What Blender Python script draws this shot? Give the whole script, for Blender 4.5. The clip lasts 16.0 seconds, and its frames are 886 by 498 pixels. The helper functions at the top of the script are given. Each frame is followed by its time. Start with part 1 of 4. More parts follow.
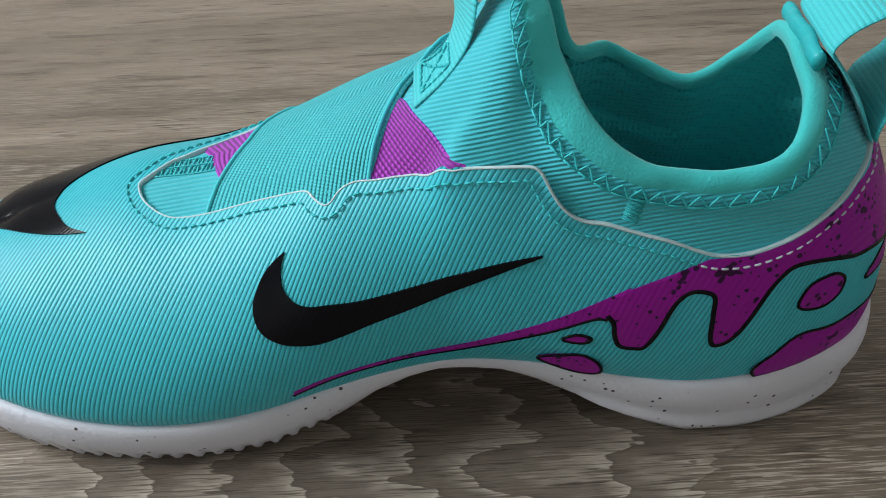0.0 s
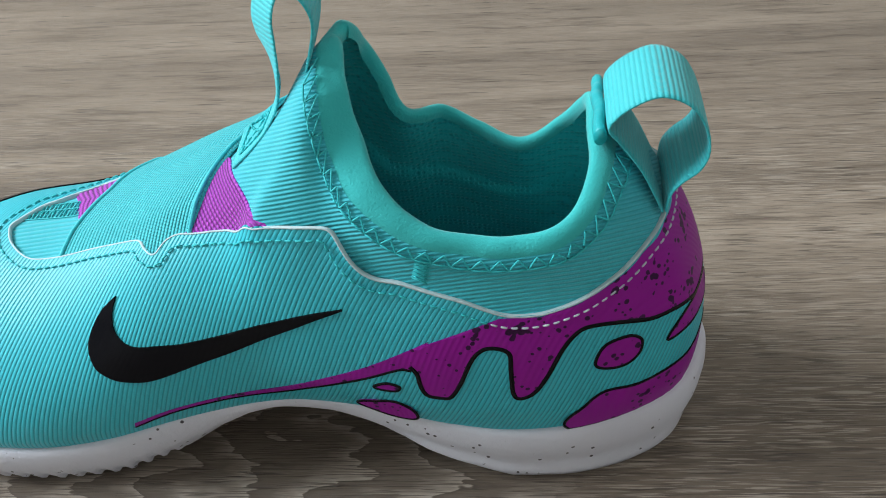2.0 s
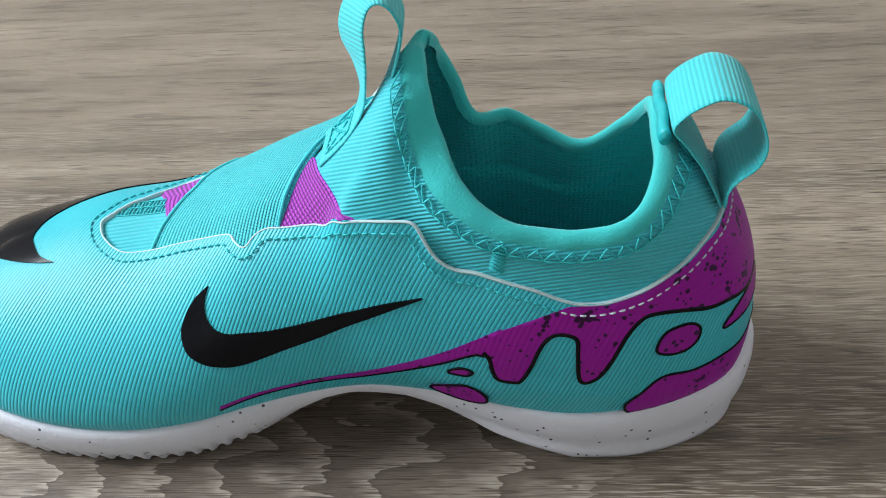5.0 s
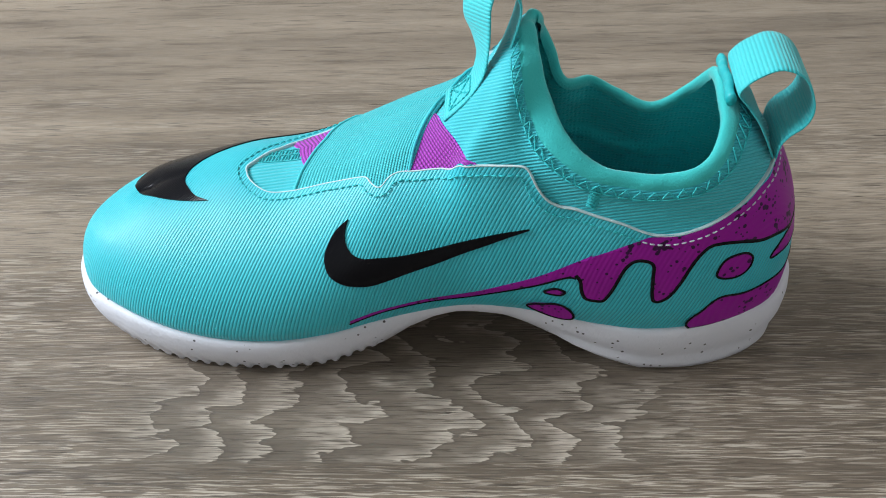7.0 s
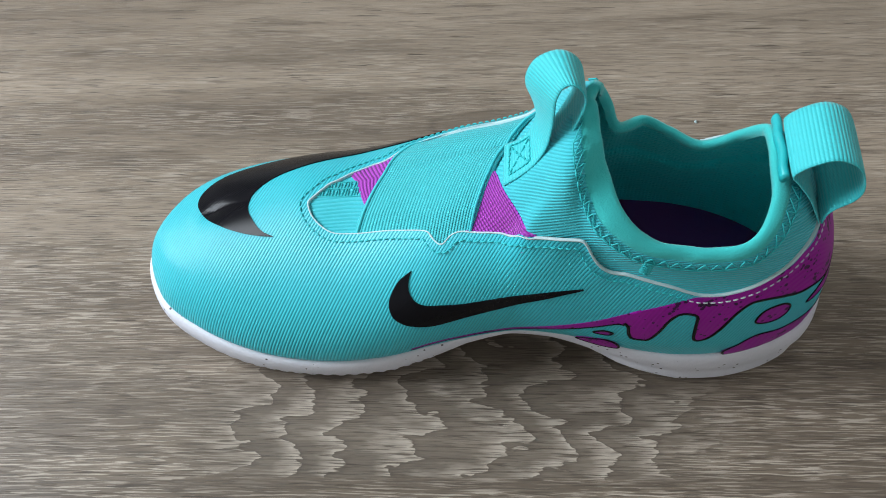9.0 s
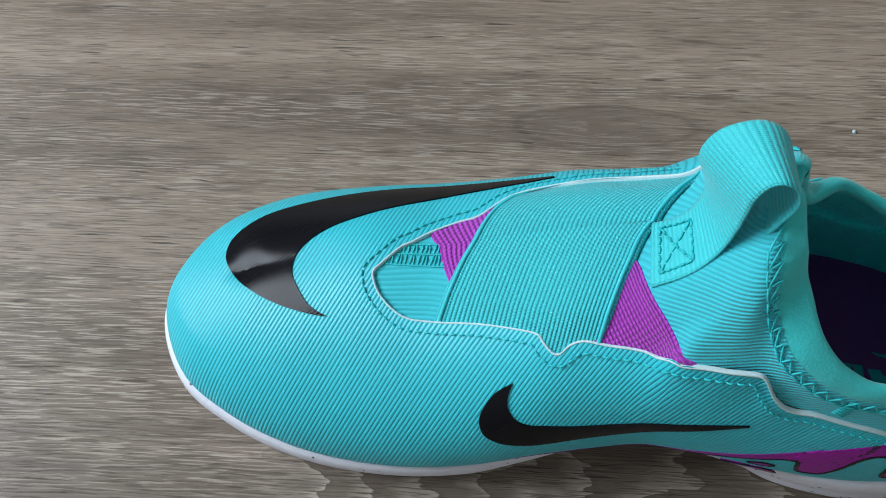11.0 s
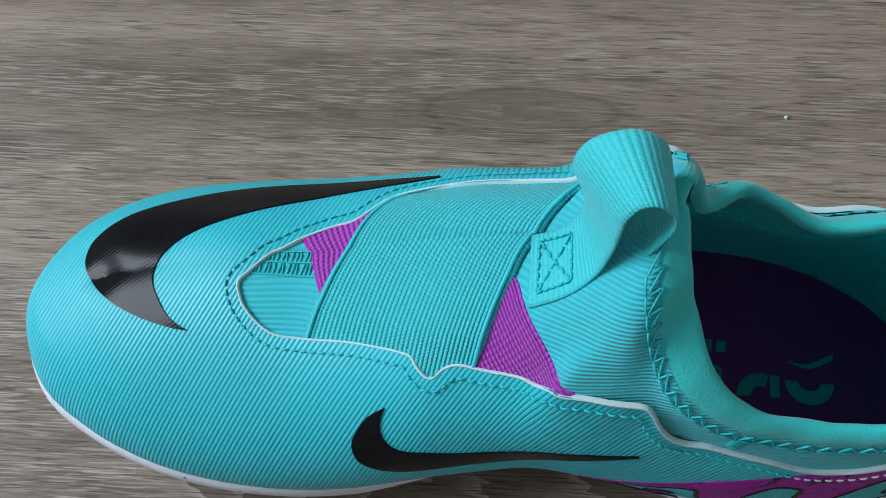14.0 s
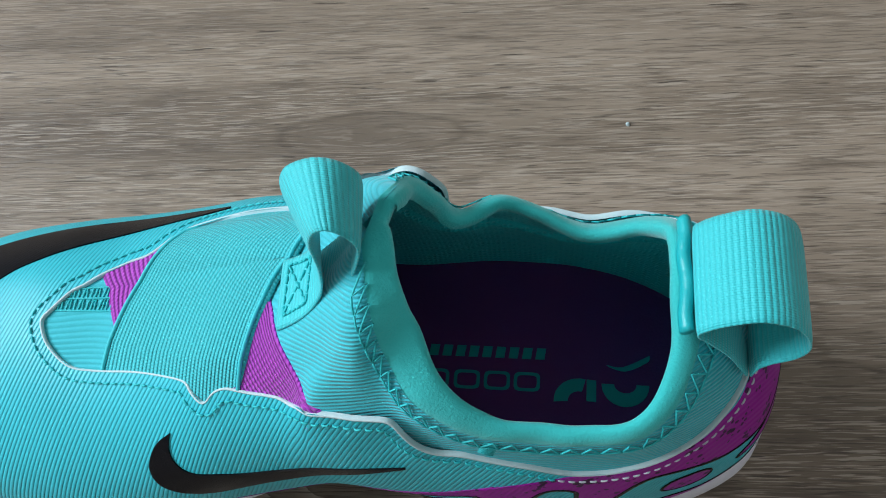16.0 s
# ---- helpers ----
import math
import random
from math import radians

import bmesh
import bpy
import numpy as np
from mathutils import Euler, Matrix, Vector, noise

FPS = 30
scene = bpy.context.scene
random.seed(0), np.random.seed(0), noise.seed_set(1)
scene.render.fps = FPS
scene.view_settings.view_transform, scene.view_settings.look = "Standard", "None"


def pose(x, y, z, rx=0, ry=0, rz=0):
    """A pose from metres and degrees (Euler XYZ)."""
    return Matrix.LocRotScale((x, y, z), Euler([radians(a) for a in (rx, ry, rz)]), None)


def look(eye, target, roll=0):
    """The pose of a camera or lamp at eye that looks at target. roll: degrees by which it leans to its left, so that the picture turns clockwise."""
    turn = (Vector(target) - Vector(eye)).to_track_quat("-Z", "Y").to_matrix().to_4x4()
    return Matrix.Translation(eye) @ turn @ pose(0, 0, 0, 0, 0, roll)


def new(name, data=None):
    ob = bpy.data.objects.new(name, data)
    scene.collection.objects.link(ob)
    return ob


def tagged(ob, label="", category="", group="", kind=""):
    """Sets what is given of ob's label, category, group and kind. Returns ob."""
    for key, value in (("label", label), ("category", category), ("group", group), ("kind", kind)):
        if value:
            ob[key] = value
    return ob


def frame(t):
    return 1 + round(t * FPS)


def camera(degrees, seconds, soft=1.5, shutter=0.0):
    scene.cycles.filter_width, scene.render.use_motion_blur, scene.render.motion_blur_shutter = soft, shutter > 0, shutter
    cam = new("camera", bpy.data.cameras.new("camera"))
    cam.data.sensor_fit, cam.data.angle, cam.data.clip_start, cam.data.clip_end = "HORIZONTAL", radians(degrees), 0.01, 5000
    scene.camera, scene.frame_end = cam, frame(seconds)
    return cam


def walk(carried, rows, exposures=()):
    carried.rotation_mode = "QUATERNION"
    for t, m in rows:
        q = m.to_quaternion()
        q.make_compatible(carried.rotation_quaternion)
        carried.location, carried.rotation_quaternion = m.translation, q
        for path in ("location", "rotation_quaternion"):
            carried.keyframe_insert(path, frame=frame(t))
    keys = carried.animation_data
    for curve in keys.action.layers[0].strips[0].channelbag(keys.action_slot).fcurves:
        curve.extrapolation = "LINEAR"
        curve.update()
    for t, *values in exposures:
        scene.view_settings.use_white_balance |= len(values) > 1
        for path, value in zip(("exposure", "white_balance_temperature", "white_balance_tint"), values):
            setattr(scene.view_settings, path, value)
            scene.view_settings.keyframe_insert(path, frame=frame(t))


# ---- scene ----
cam = camera(50.5, 16.0, 1.0)
# seconds, eye (m), yaw, pitch and roll (degrees)
PATH = [
    (0.0, 0.00510, 0.00533, 0.18784, 2.152, -39.653, -2.377),
    (0.5, 0.01871, -0.00261, 0.19364, 3.845, -39.302, -2.543),
    (1.0, 0.03327, -0.00407, 0.19747, 5.658, -38.982, -3.042),
    (1.5, 0.04942, -0.00246, 0.20082, 6.831, -38.855, -3.375),
    (2.0, 0.06397, 0.00310, 0.20162, 7.525, -38.618, -3.845),
    (2.5, 0.07609, 0.00876, 0.19797, 7.737, -38.279, -4.106),
    (3.0, 0.08231, 0.01586, 0.19577, 7.971, -38.315, -4.491),
    (3.5, 0.08395, 0.02006, 0.19436, 8.265, -38.614, -4.758),
    (4.0, 0.07814, 0.01748, 0.19763, 8.177, -38.588, -4.639),
    (4.5, 0.06563, 0.00414, 0.20317, 7.970, -38.239, -4.308),
    (5.0, 0.04953, -0.01285, 0.20930, 7.935, -38.070, -3.996),
    (5.2, 0.04252, -0.01930, 0.21293, 8.140, -38.133, -3.958),
    (7.3, 0.01690, -0.06284, 0.24714, 6.848, -40.795, -2.758),
    (7.5, 0.01382, -0.06084, 0.26459, 7.166, -42.551, -3.147),
    (8.0, 0.00928, -0.05081, 0.29610, 7.686, -46.595, -3.444),
    (8.2, 0.00635, -0.04365, 0.31048, 7.590, -48.483, -3.620),
    (10.3, -0.01398, 0.05487, 0.30860, 9.534, -59.768, -4.348),
    (10.5, -0.01938, 0.06343, 0.29965, 10.335, -60.371, -4.917),
    (11.0, -0.03380, 0.08161, 0.27449, 11.170, -61.728, -4.772),
    (11.5, -0.04469, 0.09650, 0.25450, 12.245, -63.111, -5.423),
    (12.0, -0.04770, 0.10676, 0.24159, 12.768, -64.129, -5.763),
    (12.5, -0.04288, 0.10899, 0.24575, 12.094, -64.667, -4.873),
    (13.0, -0.03415, 0.10853, 0.24849, 10.863, -64.845, -3.809),
    (13.5, -0.02317, 0.10781, 0.25334, 9.685, -64.667, -2.962),
    (14.0, -0.01126, 0.10529, 0.25960, 9.188, -64.376, -2.957),
    (14.5, 0.00018, 0.10460, 0.26379, 9.940, -64.065, -4.209),
    (15.0, 0.01735, 0.10515, 0.26531, 11.638, -63.631, -6.553),
    (15.5, 0.03215, 0.10703, 0.26425, 13.420, -63.354, -9.226),
    (16.0, 0.04972, 0.10891, 0.26421, 14.263, -63.130, -10.988),
]
EXPOSURES = [(0.0, 0.24, 6600, 10), (1.5, 0.46, 6450, 10), (3.5, 0.8, 6420, 10), (5.0, 0.68, 6450, 10), (7.5, 0.56, 6450, 10), (10.5, 0.24, 6250, 10), (12.5, 0.0, 6050, 10), (14.5, 0.0, 6120, 10), (16.0, 0.32, 6270, 10)]
walk(cam, [(t, pose(x, y, z, 90 + pitch, 0, yaw) @ pose(0, 0, 0, 0, 0, roll)) for t, x, y, z, yaw, pitch, roll in PATH], EXPOSURES)

# ---- light: daylight from one window beyond the toe of the shoe
world = bpy.data.worlds.new("world")
scene.world = world
world.use_nodes = True
sky = world.node_tree.nodes.new("ShaderNodeTexSky")
sky.sky_type, sky.sun_disc, sky.sun_elevation, sky.sun_rotation = "NISHITA", False, radians(40), radians(200)
world.node_tree.links.new(sky.outputs[0], world.node_tree.nodes["Background"].inputs[0])
world.node_tree.nodes["Background"].inputs[1].default_value = 0.1


def window_lamp(place, target, width, height, watts, colour):
    data = bpy.data.lights.new("window_light", "AREA")
    data.shape, data.size, data.size_y, data.energy, data.color = "RECTANGLE", width, height, watts, colour
    ob = new("window_light", data)
    ob.matrix_world = look(place, target)
    return ob


window_lamp((-1.55, 0.25, 1.2), (0.0, 0.2, 0.1), 1.0, 0.9, 42, (0.88, 0.95, 1.0))

# ---- materials
class Nodes:
    """A small writer of node materials."""

    def __init__(self, name):
        self.material = bpy.data.materials.new(name)
        self.material.use_nodes = True
        self.tree = self.material.node_tree
        self.shader = self.tree.nodes["Principled BSDF"]
        self.spot = self.add("ShaderNodeTexCoord").outputs["Object"]

    def add(self, kind, **values):
        node = self.tree.nodes.new(kind)
        for key, value in values.items():
            setattr(node, key, value)
        return node

    def link(self, a, b):
        self.tree.links.new(a, b)

    def put(self, socket, value):
        if isinstance(value, bpy.types.NodeSocket):
            self.link(value, socket)
        elif isinstance(value, tuple) and len(value) == 3 and len(socket.default_value) == 4:
            socket.default_value = (*value, 1)
        else:
            socket.default_value = value

    def mapped(self, scale=(1, 1, 1), turn=(0, 0, 0), shift=(0, 0, 0), spot=None):
        node = self.add("ShaderNodeMapping")
        self.link(spot or self.spot, node.inputs[0])
        node.inputs["Location"].default_value, node.inputs["Scale"].default_value = shift, scale
        node.inputs["Rotation"].default_value = [radians(a) for a in turn]
        return node.outputs[0]

    def noise(self, scale, spot=None, detail=4.0, rough=0.55, warp=0.0):
        node = self.add("ShaderNodeTexNoise")
        self.link(spot or self.spot, node.inputs["Vector"])
        for key, value in (("Scale", scale), ("Detail", detail), ("Roughness", rough), ("Distortion", warp)):
            node.inputs[key].default_value = value
        return node.outputs["Fac"]

    def wave(self, scale, spot, warp=0.0, detail=1.0, fine=1.0, profile="SIN", axis="X"):
        node = self.add("ShaderNodeTexWave", wave_profile=profile, bands_direction=axis)
        self.link(spot, node.inputs["Vector"])
        for key, value in (("Scale", scale), ("Distortion", warp), ("Detail", detail), ("Detail Scale", fine)):
            node.inputs[key].default_value = value
        return node.outputs["Fac"]

    def math(self, what, a, b=0.0, c=0.0):
        node = self.add("ShaderNodeMath", operation=what)
        for n, value in enumerate((a, b, c)):
            self.put(node.inputs[n], value)
        return node.outputs[0]

    def ramp(self, value, *stops):
        node = self.add("ShaderNodeValToRGB")
        self.link(value, node.inputs[0])
        while len(node.color_ramp.elements) < len(stops):
            node.color_ramp.elements.new(0.5)
        for element, (at, colour) in zip(node.color_ramp.elements, stops):
            element.position = at
            element.color = (*colour, 1) if isinstance(colour, tuple) else (colour, colour, colour, 1)
        return node.outputs[0]

    def mix(self, fac, a, b, blend="MIX"):
        node = self.add("ShaderNodeMix", data_type="RGBA", blend_type=blend)
        self.put(node.inputs[0], fac)
        self.put(node.inputs[6], a)
        self.put(node.inputs[7], b)
        return node.outputs[2]

    def bump(self, height, depth, strength=1.0, under=None):
        node = self.add("ShaderNodeBump")
        node.inputs["Distance"].default_value, node.inputs["Strength"].default_value = depth, strength
        self.link(height, node.inputs["Height"])
        if under:
            self.link(under, node.inputs["Normal"])
        return node.outputs[0]

    def done(self, colour, rough=0.5, normal=None, **more):
        self.put(self.shader.inputs["Base Color"], colour)
        self.put(self.shader.inputs["Roughness"], rough)
        if normal:
            self.link(normal, self.shader.inputs["Normal"])
        for key, value in more.items():
            self.put(self.shader.inputs[key.replace("_", " ")], value)
        return self.material


TEAL = (0.048, 0.55, 0.635)
PURPLE = (0.33, 0.006, 0.32)


def stripes(n, way, period, spot=None, wander=0.0, wander_size=8.0):
    """Even stripes, 0 to 1, across a direction; period in the units of the coordinates."""
    dot = n.add("ShaderNodeVectorMath", operation="DOT_PRODUCT")
    n.link(spot or n.spot, dot.inputs[0])
    dot.inputs[1].default_value = Vector(way).normalized() * (2 * math.pi / period)
    value = dot.outputs["Value"]
    if wander:
        value = n.math("ADD", value, n.math("MULTIPLY", n.noise(wander_size, detail=2), wander))
    return n.math("MULTIPLY_ADD", n.math("SINE", value), 0.5, 0.5)


def cloth(n, colour, dark, ribs, depth, rough, sheen, groove=(0.05, 0.55), grain=2600, fuzz=0.0002, **more):
    """A woven or moulded cloth: ribs with dark grooves, uneven dye, fine fibre."""
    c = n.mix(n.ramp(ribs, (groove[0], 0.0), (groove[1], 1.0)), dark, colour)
    c = n.mix(n.ramp(n.noise(55, detail=4), (0.35, 0.0), (0.8, 0.25)), c, dark)
    fibre = n.noise(grain, detail=2)
    c = n.mix(n.ramp(fibre, (0.35, 0.22), (0.6, 0.0)), c, dark)
    return n.done(c, rough, n.bump(fibre, fuzz, 0.5, n.bump(ribs, depth, 0.9)), Sheen_Weight=sheen, **more)


def knit_material():
    n = Nodes("teal_rib_knit")
    ribs = stripes(n, (-0.15, 0.5, 0.8), 0.00095, wander=9.0, wander_size=20.0)
    return cloth(n, TEAL, (0.022, 0.43, 0.485), ribs, 0.00026, 0.8, 0.25, (0.0, 0.4))


RIB = 0.1


def form_ribs(n, wander=0.25):
    """The moulded ribs of the shell, across the first coordinate of its unrolled form, in cm."""
    return stripes(n, (1, 0, 0), RIB, n.add("ShaderNodeUVMap").outputs[0], wander=wander, wander_size=30.0)


def shell_material():
    n = Nodes("teal_ribbed_synthetic")
    ribs = form_ribs(n)
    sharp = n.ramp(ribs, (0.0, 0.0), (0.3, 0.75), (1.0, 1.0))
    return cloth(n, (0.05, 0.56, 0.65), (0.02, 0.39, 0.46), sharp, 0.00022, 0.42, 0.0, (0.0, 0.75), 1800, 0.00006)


def woven_material(name, colour, dark, rib, bead, rough=0.7):
    """Elastic weave: ribs along the band, each a row of beads, in the cm of the band."""
    n = Nodes(name)
    spot = n.add("ShaderNodeUVMap").outputs[0]
    ribs = stripes(n, (0, 1, 0), rib, spot)
    beads = n.add("ShaderNodeVectorMath", operation="DOT_PRODUCT")
    n.link(spot, beads.inputs[0])
    beads.inputs[1].default_value = (2 * math.pi / bead, math.pi / rib, 0)
    bead_row = n.math("MULTIPLY_ADD", n.math("SINE", beads.outputs["Value"]), 0.5, 0.5)
    height = n.math("MULTIPLY", n.math("POWER", ribs, 0.6), n.math("MULTIPLY_ADD", bead_row, 0.45, 0.55))
    return cloth(n, colour, dark, height, 0.0006, rough, 0.15, (0.05, 0.6), 2200, 0.0001)


def webbing_material():
    n = Nodes("teal_grosgrain")
    spot = n.add("ShaderNodeUVMap").outputs[0]
    ribs = stripes(n, (1, 0, 0), 0.12, spot)
    cross = stripes(n, (0, 1, 0), 0.05, spot)
    ribs = n.math("ADD", n.math("MULTIPLY", n.math("POWER", ribs, 0.6), 0.75), n.math("MULTIPLY", cross, 0.25))
    return cloth(n, (0.04, 0.58, 0.62), (0.025, 0.49, 0.53), ribs, 0.00022, 0.6, 0.2, (0.0, 0.5))


def plain(name, colour, rough=0.5, grain=900.0, depth=0.00015, vary=0.12, **more):
    n = Nodes(name)
    c = n.mix(n.ramp(n.noise(35, detail=5), (0.3, 0.0), (0.75, vary)), colour, tuple(a * 0.5 for a in colour))
    return n.done(c, rough, n.bump(n.noise(grain, detail=3), depth, 0.5), **more)


def lining_material():
    n = Nodes("teal_mesh_lining")
    holes = n.add("ShaderNodeTexVoronoi")
    n.link(n.spot, holes.inputs["Vector"])
    holes.inputs["Scale"].default_value = 700
    holes.inputs["Randomness"].default_value = 0.25
    return cloth(n, (0.045, 0.66, 0.67), (0.035, 0.56, 0.58), n.ramp(holes.outputs["Distance"], (0.2, 0.0), (0.5, 1.0)), 0.0003, 0.85, 0.1)


def purple_material():
    n = Nodes("purple_print_with_specks")
    specks = n.add("ShaderNodeTexVoronoi")
    n.link(n.mapped(spot=n.spot), specks.inputs["Vector"])
    specks.inputs["Scale"].default_value = 560
    near = n.math("LESS_THAN", specks.outputs["Distance"], n.math("MULTIPLY", n.math("SUBTRACT", n.noise(170, detail=2), 0.46), 2.4))
    c = n.mix(n.ramp(n.noise(60, detail=4), (0.3, 0.0), (0.8, 0.3)), PURPLE, (0.2, 0.005, 0.22))
    ribs = stripes(n, (-0.60, 0.70, 0.16), 0.00092, wander=2.0)
    return n.done(n.mix(near, c, (0.04, 0.004, 0.05)), 0.45, n.bump(ribs, 0.0001, 0.5), Specular_IOR_Level=0.25)


def print_material():
    n = Nodes("black_gloss_print")
    ribs = stripes(n, (-0.60, 0.70, 0.16), 0.00092, wander=2.0)
    return n.done(n.mix(n.ramp(n.noise(80), (0.4, 0.0), (0.8, 0.5)), (0.005, 0.005, 0.007), (0.010, 0.010, 0.012)), 0.2, n.bump(ribs, 0.00003, 0.4), Specular_IOR_Level=0.12)


knit_mat = knit_material()
lining_mat = lining_material()
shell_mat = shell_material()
strap_mat = woven_material("teal_elastic_weave", (0.05, 0.61, 0.67), (0.026, 0.46, 0.51), 0.118, 0.085)
purple_elastic_mat = woven_material("purple_elastic_weave", (0.50, 0.045, 0.58), (0.22, 0.014, 0.28), 0.13, 0.12)
webbing_mat = webbing_material()
band_mat = plain("teal_terry_band", (0.035, 0.54, 0.53), 0.85, 1600, 0.0004, 0.2, Sheen_Weight=0.3)
binding_mat = plain("teal_satin", (0.02, 0.47, 0.5), 0.4, 500, 0.0004, 0.2)
thread_mat = plain("teal_thread", (0.03, 0.54, 0.57), 0.6, 2500, 0.0003)
pale_thread_mat = plain("pale_thread", (0.55, 0.62, 0.66), 0.6, 2500, 0.0003)
edge_mat = plain("pale_cut_edge", (0.56, 0.70, 0.72), 0.7, 1200, 0.0003, 0.25)
print_mat = print_material()
purple_mat = purple_material()
insole_mat = plain("dark_purple_insole", (0.15, 0.02, 0.14), 0.85, 1500, 0.0003)
mark_mat = plain("dull_teal_print", (0.016, 0.28, 0.30), 0.7, 1500, 0.0002)


def sole_material():
    n = Nodes("white_speckled_rubber")
    specks = n.add("ShaderNodeTexVoronoi")
    n.link(n.spot, specks.inputs["Vector"])
    specks.inputs["Scale"].default_value = 380
    thin = n.math("MULTIPLY", n.math("LESS_THAN", specks.outputs["Distance"], 0.18), n.math("GREATER_THAN", n.noise(90, detail=2), 0.52))
    base = n.mix(n.ramp(n.noise(45, detail=5), (0.3, 0.0), (0.8, 0.3)), (0.72, 0.73, 0.80), (0.58, 0.58, 0.64))
    return n.done(n.mix(thin, base, (0.07, 0.06, 0.07)), 0.55, n.bump(n.noise(600, detail=4), 0.0005, 0.5))


sole_mat = sole_material()


def wood_material():
    n = Nodes("grey_brown_limed_oak")
    axes = n.add("ShaderNodeSeparateXYZ")
    n.link(n.spot, axes.inputs[0])
    x = axes.outputs[0]
    y = n.math("SUBTRACT", axes.outputs[1], n.math("MULTIPLY", x, 0.06))

    def bump_at(cx, cy, a, b):
        """1 in the middle of an oval patch of the board, falling to 0 round it."""
        dx = n.math("DIVIDE", n.math("SUBTRACT", x, cx), a)
        dy = n.math("DIVIDE", n.math("SUBTRACT", y, cy), b)
        return n.math("EXPONENT", n.math("MULTIPLY", n.math("ADD", n.math("MULTIPLY", dx, dx), n.math("MULTIPLY", dy, dy)), -1.0))

    # the grain runs along x and parts round a knot
    knot = n.math("MULTIPLY", bump_at(-0.011, 0.2817, 0.028, 0.0075), n.math("MULTIPLY_ADD", n.noise(60, n.mapped((0.5, 3, 1)), 3), 0.7, 0.62))
    slow = n.math("MULTIPLY", n.math("SUBTRACT", n.noise(2.2, n.mapped((0.6, 1.5, 1)), 2, 0.5), 0.5), 0.022)
    row = n.math("ADD", n.math("SUBTRACT", y, n.math("MULTIPLY", n.math("SUBTRACT", y, 0.2817), n.math("MULTIPLY", knot, 0.85))), slow)

    wobble = n.math("ADD", row, n.math("MULTIPLY", n.noise(1.0, n.mapped((70, 320, 1)), 3, 0.55), 0.0009))

    def along(stretch_x, stretch_y, shift=0.0):
        both = n.add("ShaderNodeCombineXYZ")
        n.link(n.math("MULTIPLY", x, stretch_x), both.inputs[0])
        n.link(n.math("MULTIPLY", wobble if stretch_y > 500 else row, stretch_y), both.inputs[1])
        both.inputs[2].default_value = shift
        return both.outputs[0]

    broad = n.noise(1.0, along(2.6, 30.0), 4, 0.6)
    streak = n.noise(1.0, along(20.0, 190.0, 3.0), 5, 0.65)
    pore = n.noise(1.0, along(42.0, 750.0, 7.0), 3, 0.5)
    hair = n.noise(1.0, along(65.0, 1800.0, 19.0), 2, 0.5)
    lime = n.noise(1.0, along(62.0, 1700.0, 11.0), 2, 0.5)
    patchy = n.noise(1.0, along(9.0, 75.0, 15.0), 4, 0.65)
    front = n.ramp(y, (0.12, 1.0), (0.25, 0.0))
    calm = n.ramp(y, (0.3, 1.0), (0.37, 0.35))
    # arched figure in the middle board: the pale lines gather in fronts with a sharp leading edge
    sway = n.math("MULTIPLY", n.noise(1.0, n.mapped((16, 42, 1), shift=(3.1, 0, 0)), 4, 0.6), 4.6)
    jag = n.math("MULTIPLY", n.noise(1.0, n.mapped((25, 2200, 1)), 2, 0.6), 0.13)
    fronts = n.math("FRACT", n.math("ADD", n.math("MULTIPLY", x, 44.0), n.math("ADD", sway, jag)))
    low_edge = n.math("MINIMUM", n.math("MAXIMUM", n.math("MULTIPLY", n.math("SUBTRACT", y, 0.1155), 700.0), 0.0), 1.0)
    inside = n.math("MULTIPLY", low_edge, n.ramp(bump_at(-0.022, 0.14, 0.095, 0.05), (0.3, 0.0), (0.55, 1.0)))
    front_lime = n.ramp(fronts, (0.0, 0.0), (0.4, 0.06), (0.75, 0.55), (0.93, 1.0), (0.955, 0.0))
    lip = n.ramp(fronts, (0.0, 0.35), (0.12, 0.0), (0.95, 0.0), (0.965, 0.8), (1.0, 0.35))
    c = n.ramp(broad, (0.30, (0.15, 0.115, 0.085)), (0.48, (0.24, 0.189, 0.14)), (0.68, (0.33, 0.264, 0.2)))
    c = n.mix(n.ramp(streak, (0.32, 0.75), (0.49, 0.0)), c, (0.108, 0.08, 0.057))
    # darker towards the front: partly browner wood, partly shade put into the colour
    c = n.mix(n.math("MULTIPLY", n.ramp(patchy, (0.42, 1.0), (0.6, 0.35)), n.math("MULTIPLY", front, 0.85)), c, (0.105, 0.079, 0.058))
    plain_lime = n.math("MULTIPLY", n.ramp(lime, (0.53, 0.0), (0.56, 1.0)), n.ramp(patchy, (0.38, 0.15), (0.56, 1.0)))
    figure_lime = n.math("MULTIPLY", n.ramp(lime, (0.36, 0.1), (0.46, 1.0)), front_lime)
    keep = n.math("SUBTRACT", 1.0, n.math("MULTIPLY", inside, 0.9))
    pale = n.math("ADD", n.math("MULTIPLY", plain_lime, keep), n.math("MULTIPLY", figure_lime, inside))
    c = n.mix(n.math("MULTIPLY", inside, 0.65), c, (0.125, 0.1, 0.078))
    c = n.mix(n.math("MULTIPLY", n.math("MINIMUM", pale, 1.0), n.math("MULTIPLY", calm, n.math("MULTIPLY_ADD", front, 0.33, 0.53))), c, (0.48, 0.412, 0.34))
    c = n.mix(n.math("MULTIPLY", lip, n.math("MULTIPLY", inside, 0.6)), c, (0.06, 0.046, 0.034))
    c = n.mix(n.math("MULTIPLY", n.ramp(hair, (0.39, 0.85), (0.44, 0.0)), n.math("MULTIPLY", calm, n.math("MULTIPLY_ADD", front, 0.3, 0.7))), c, (0.09, 0.068, 0.05))
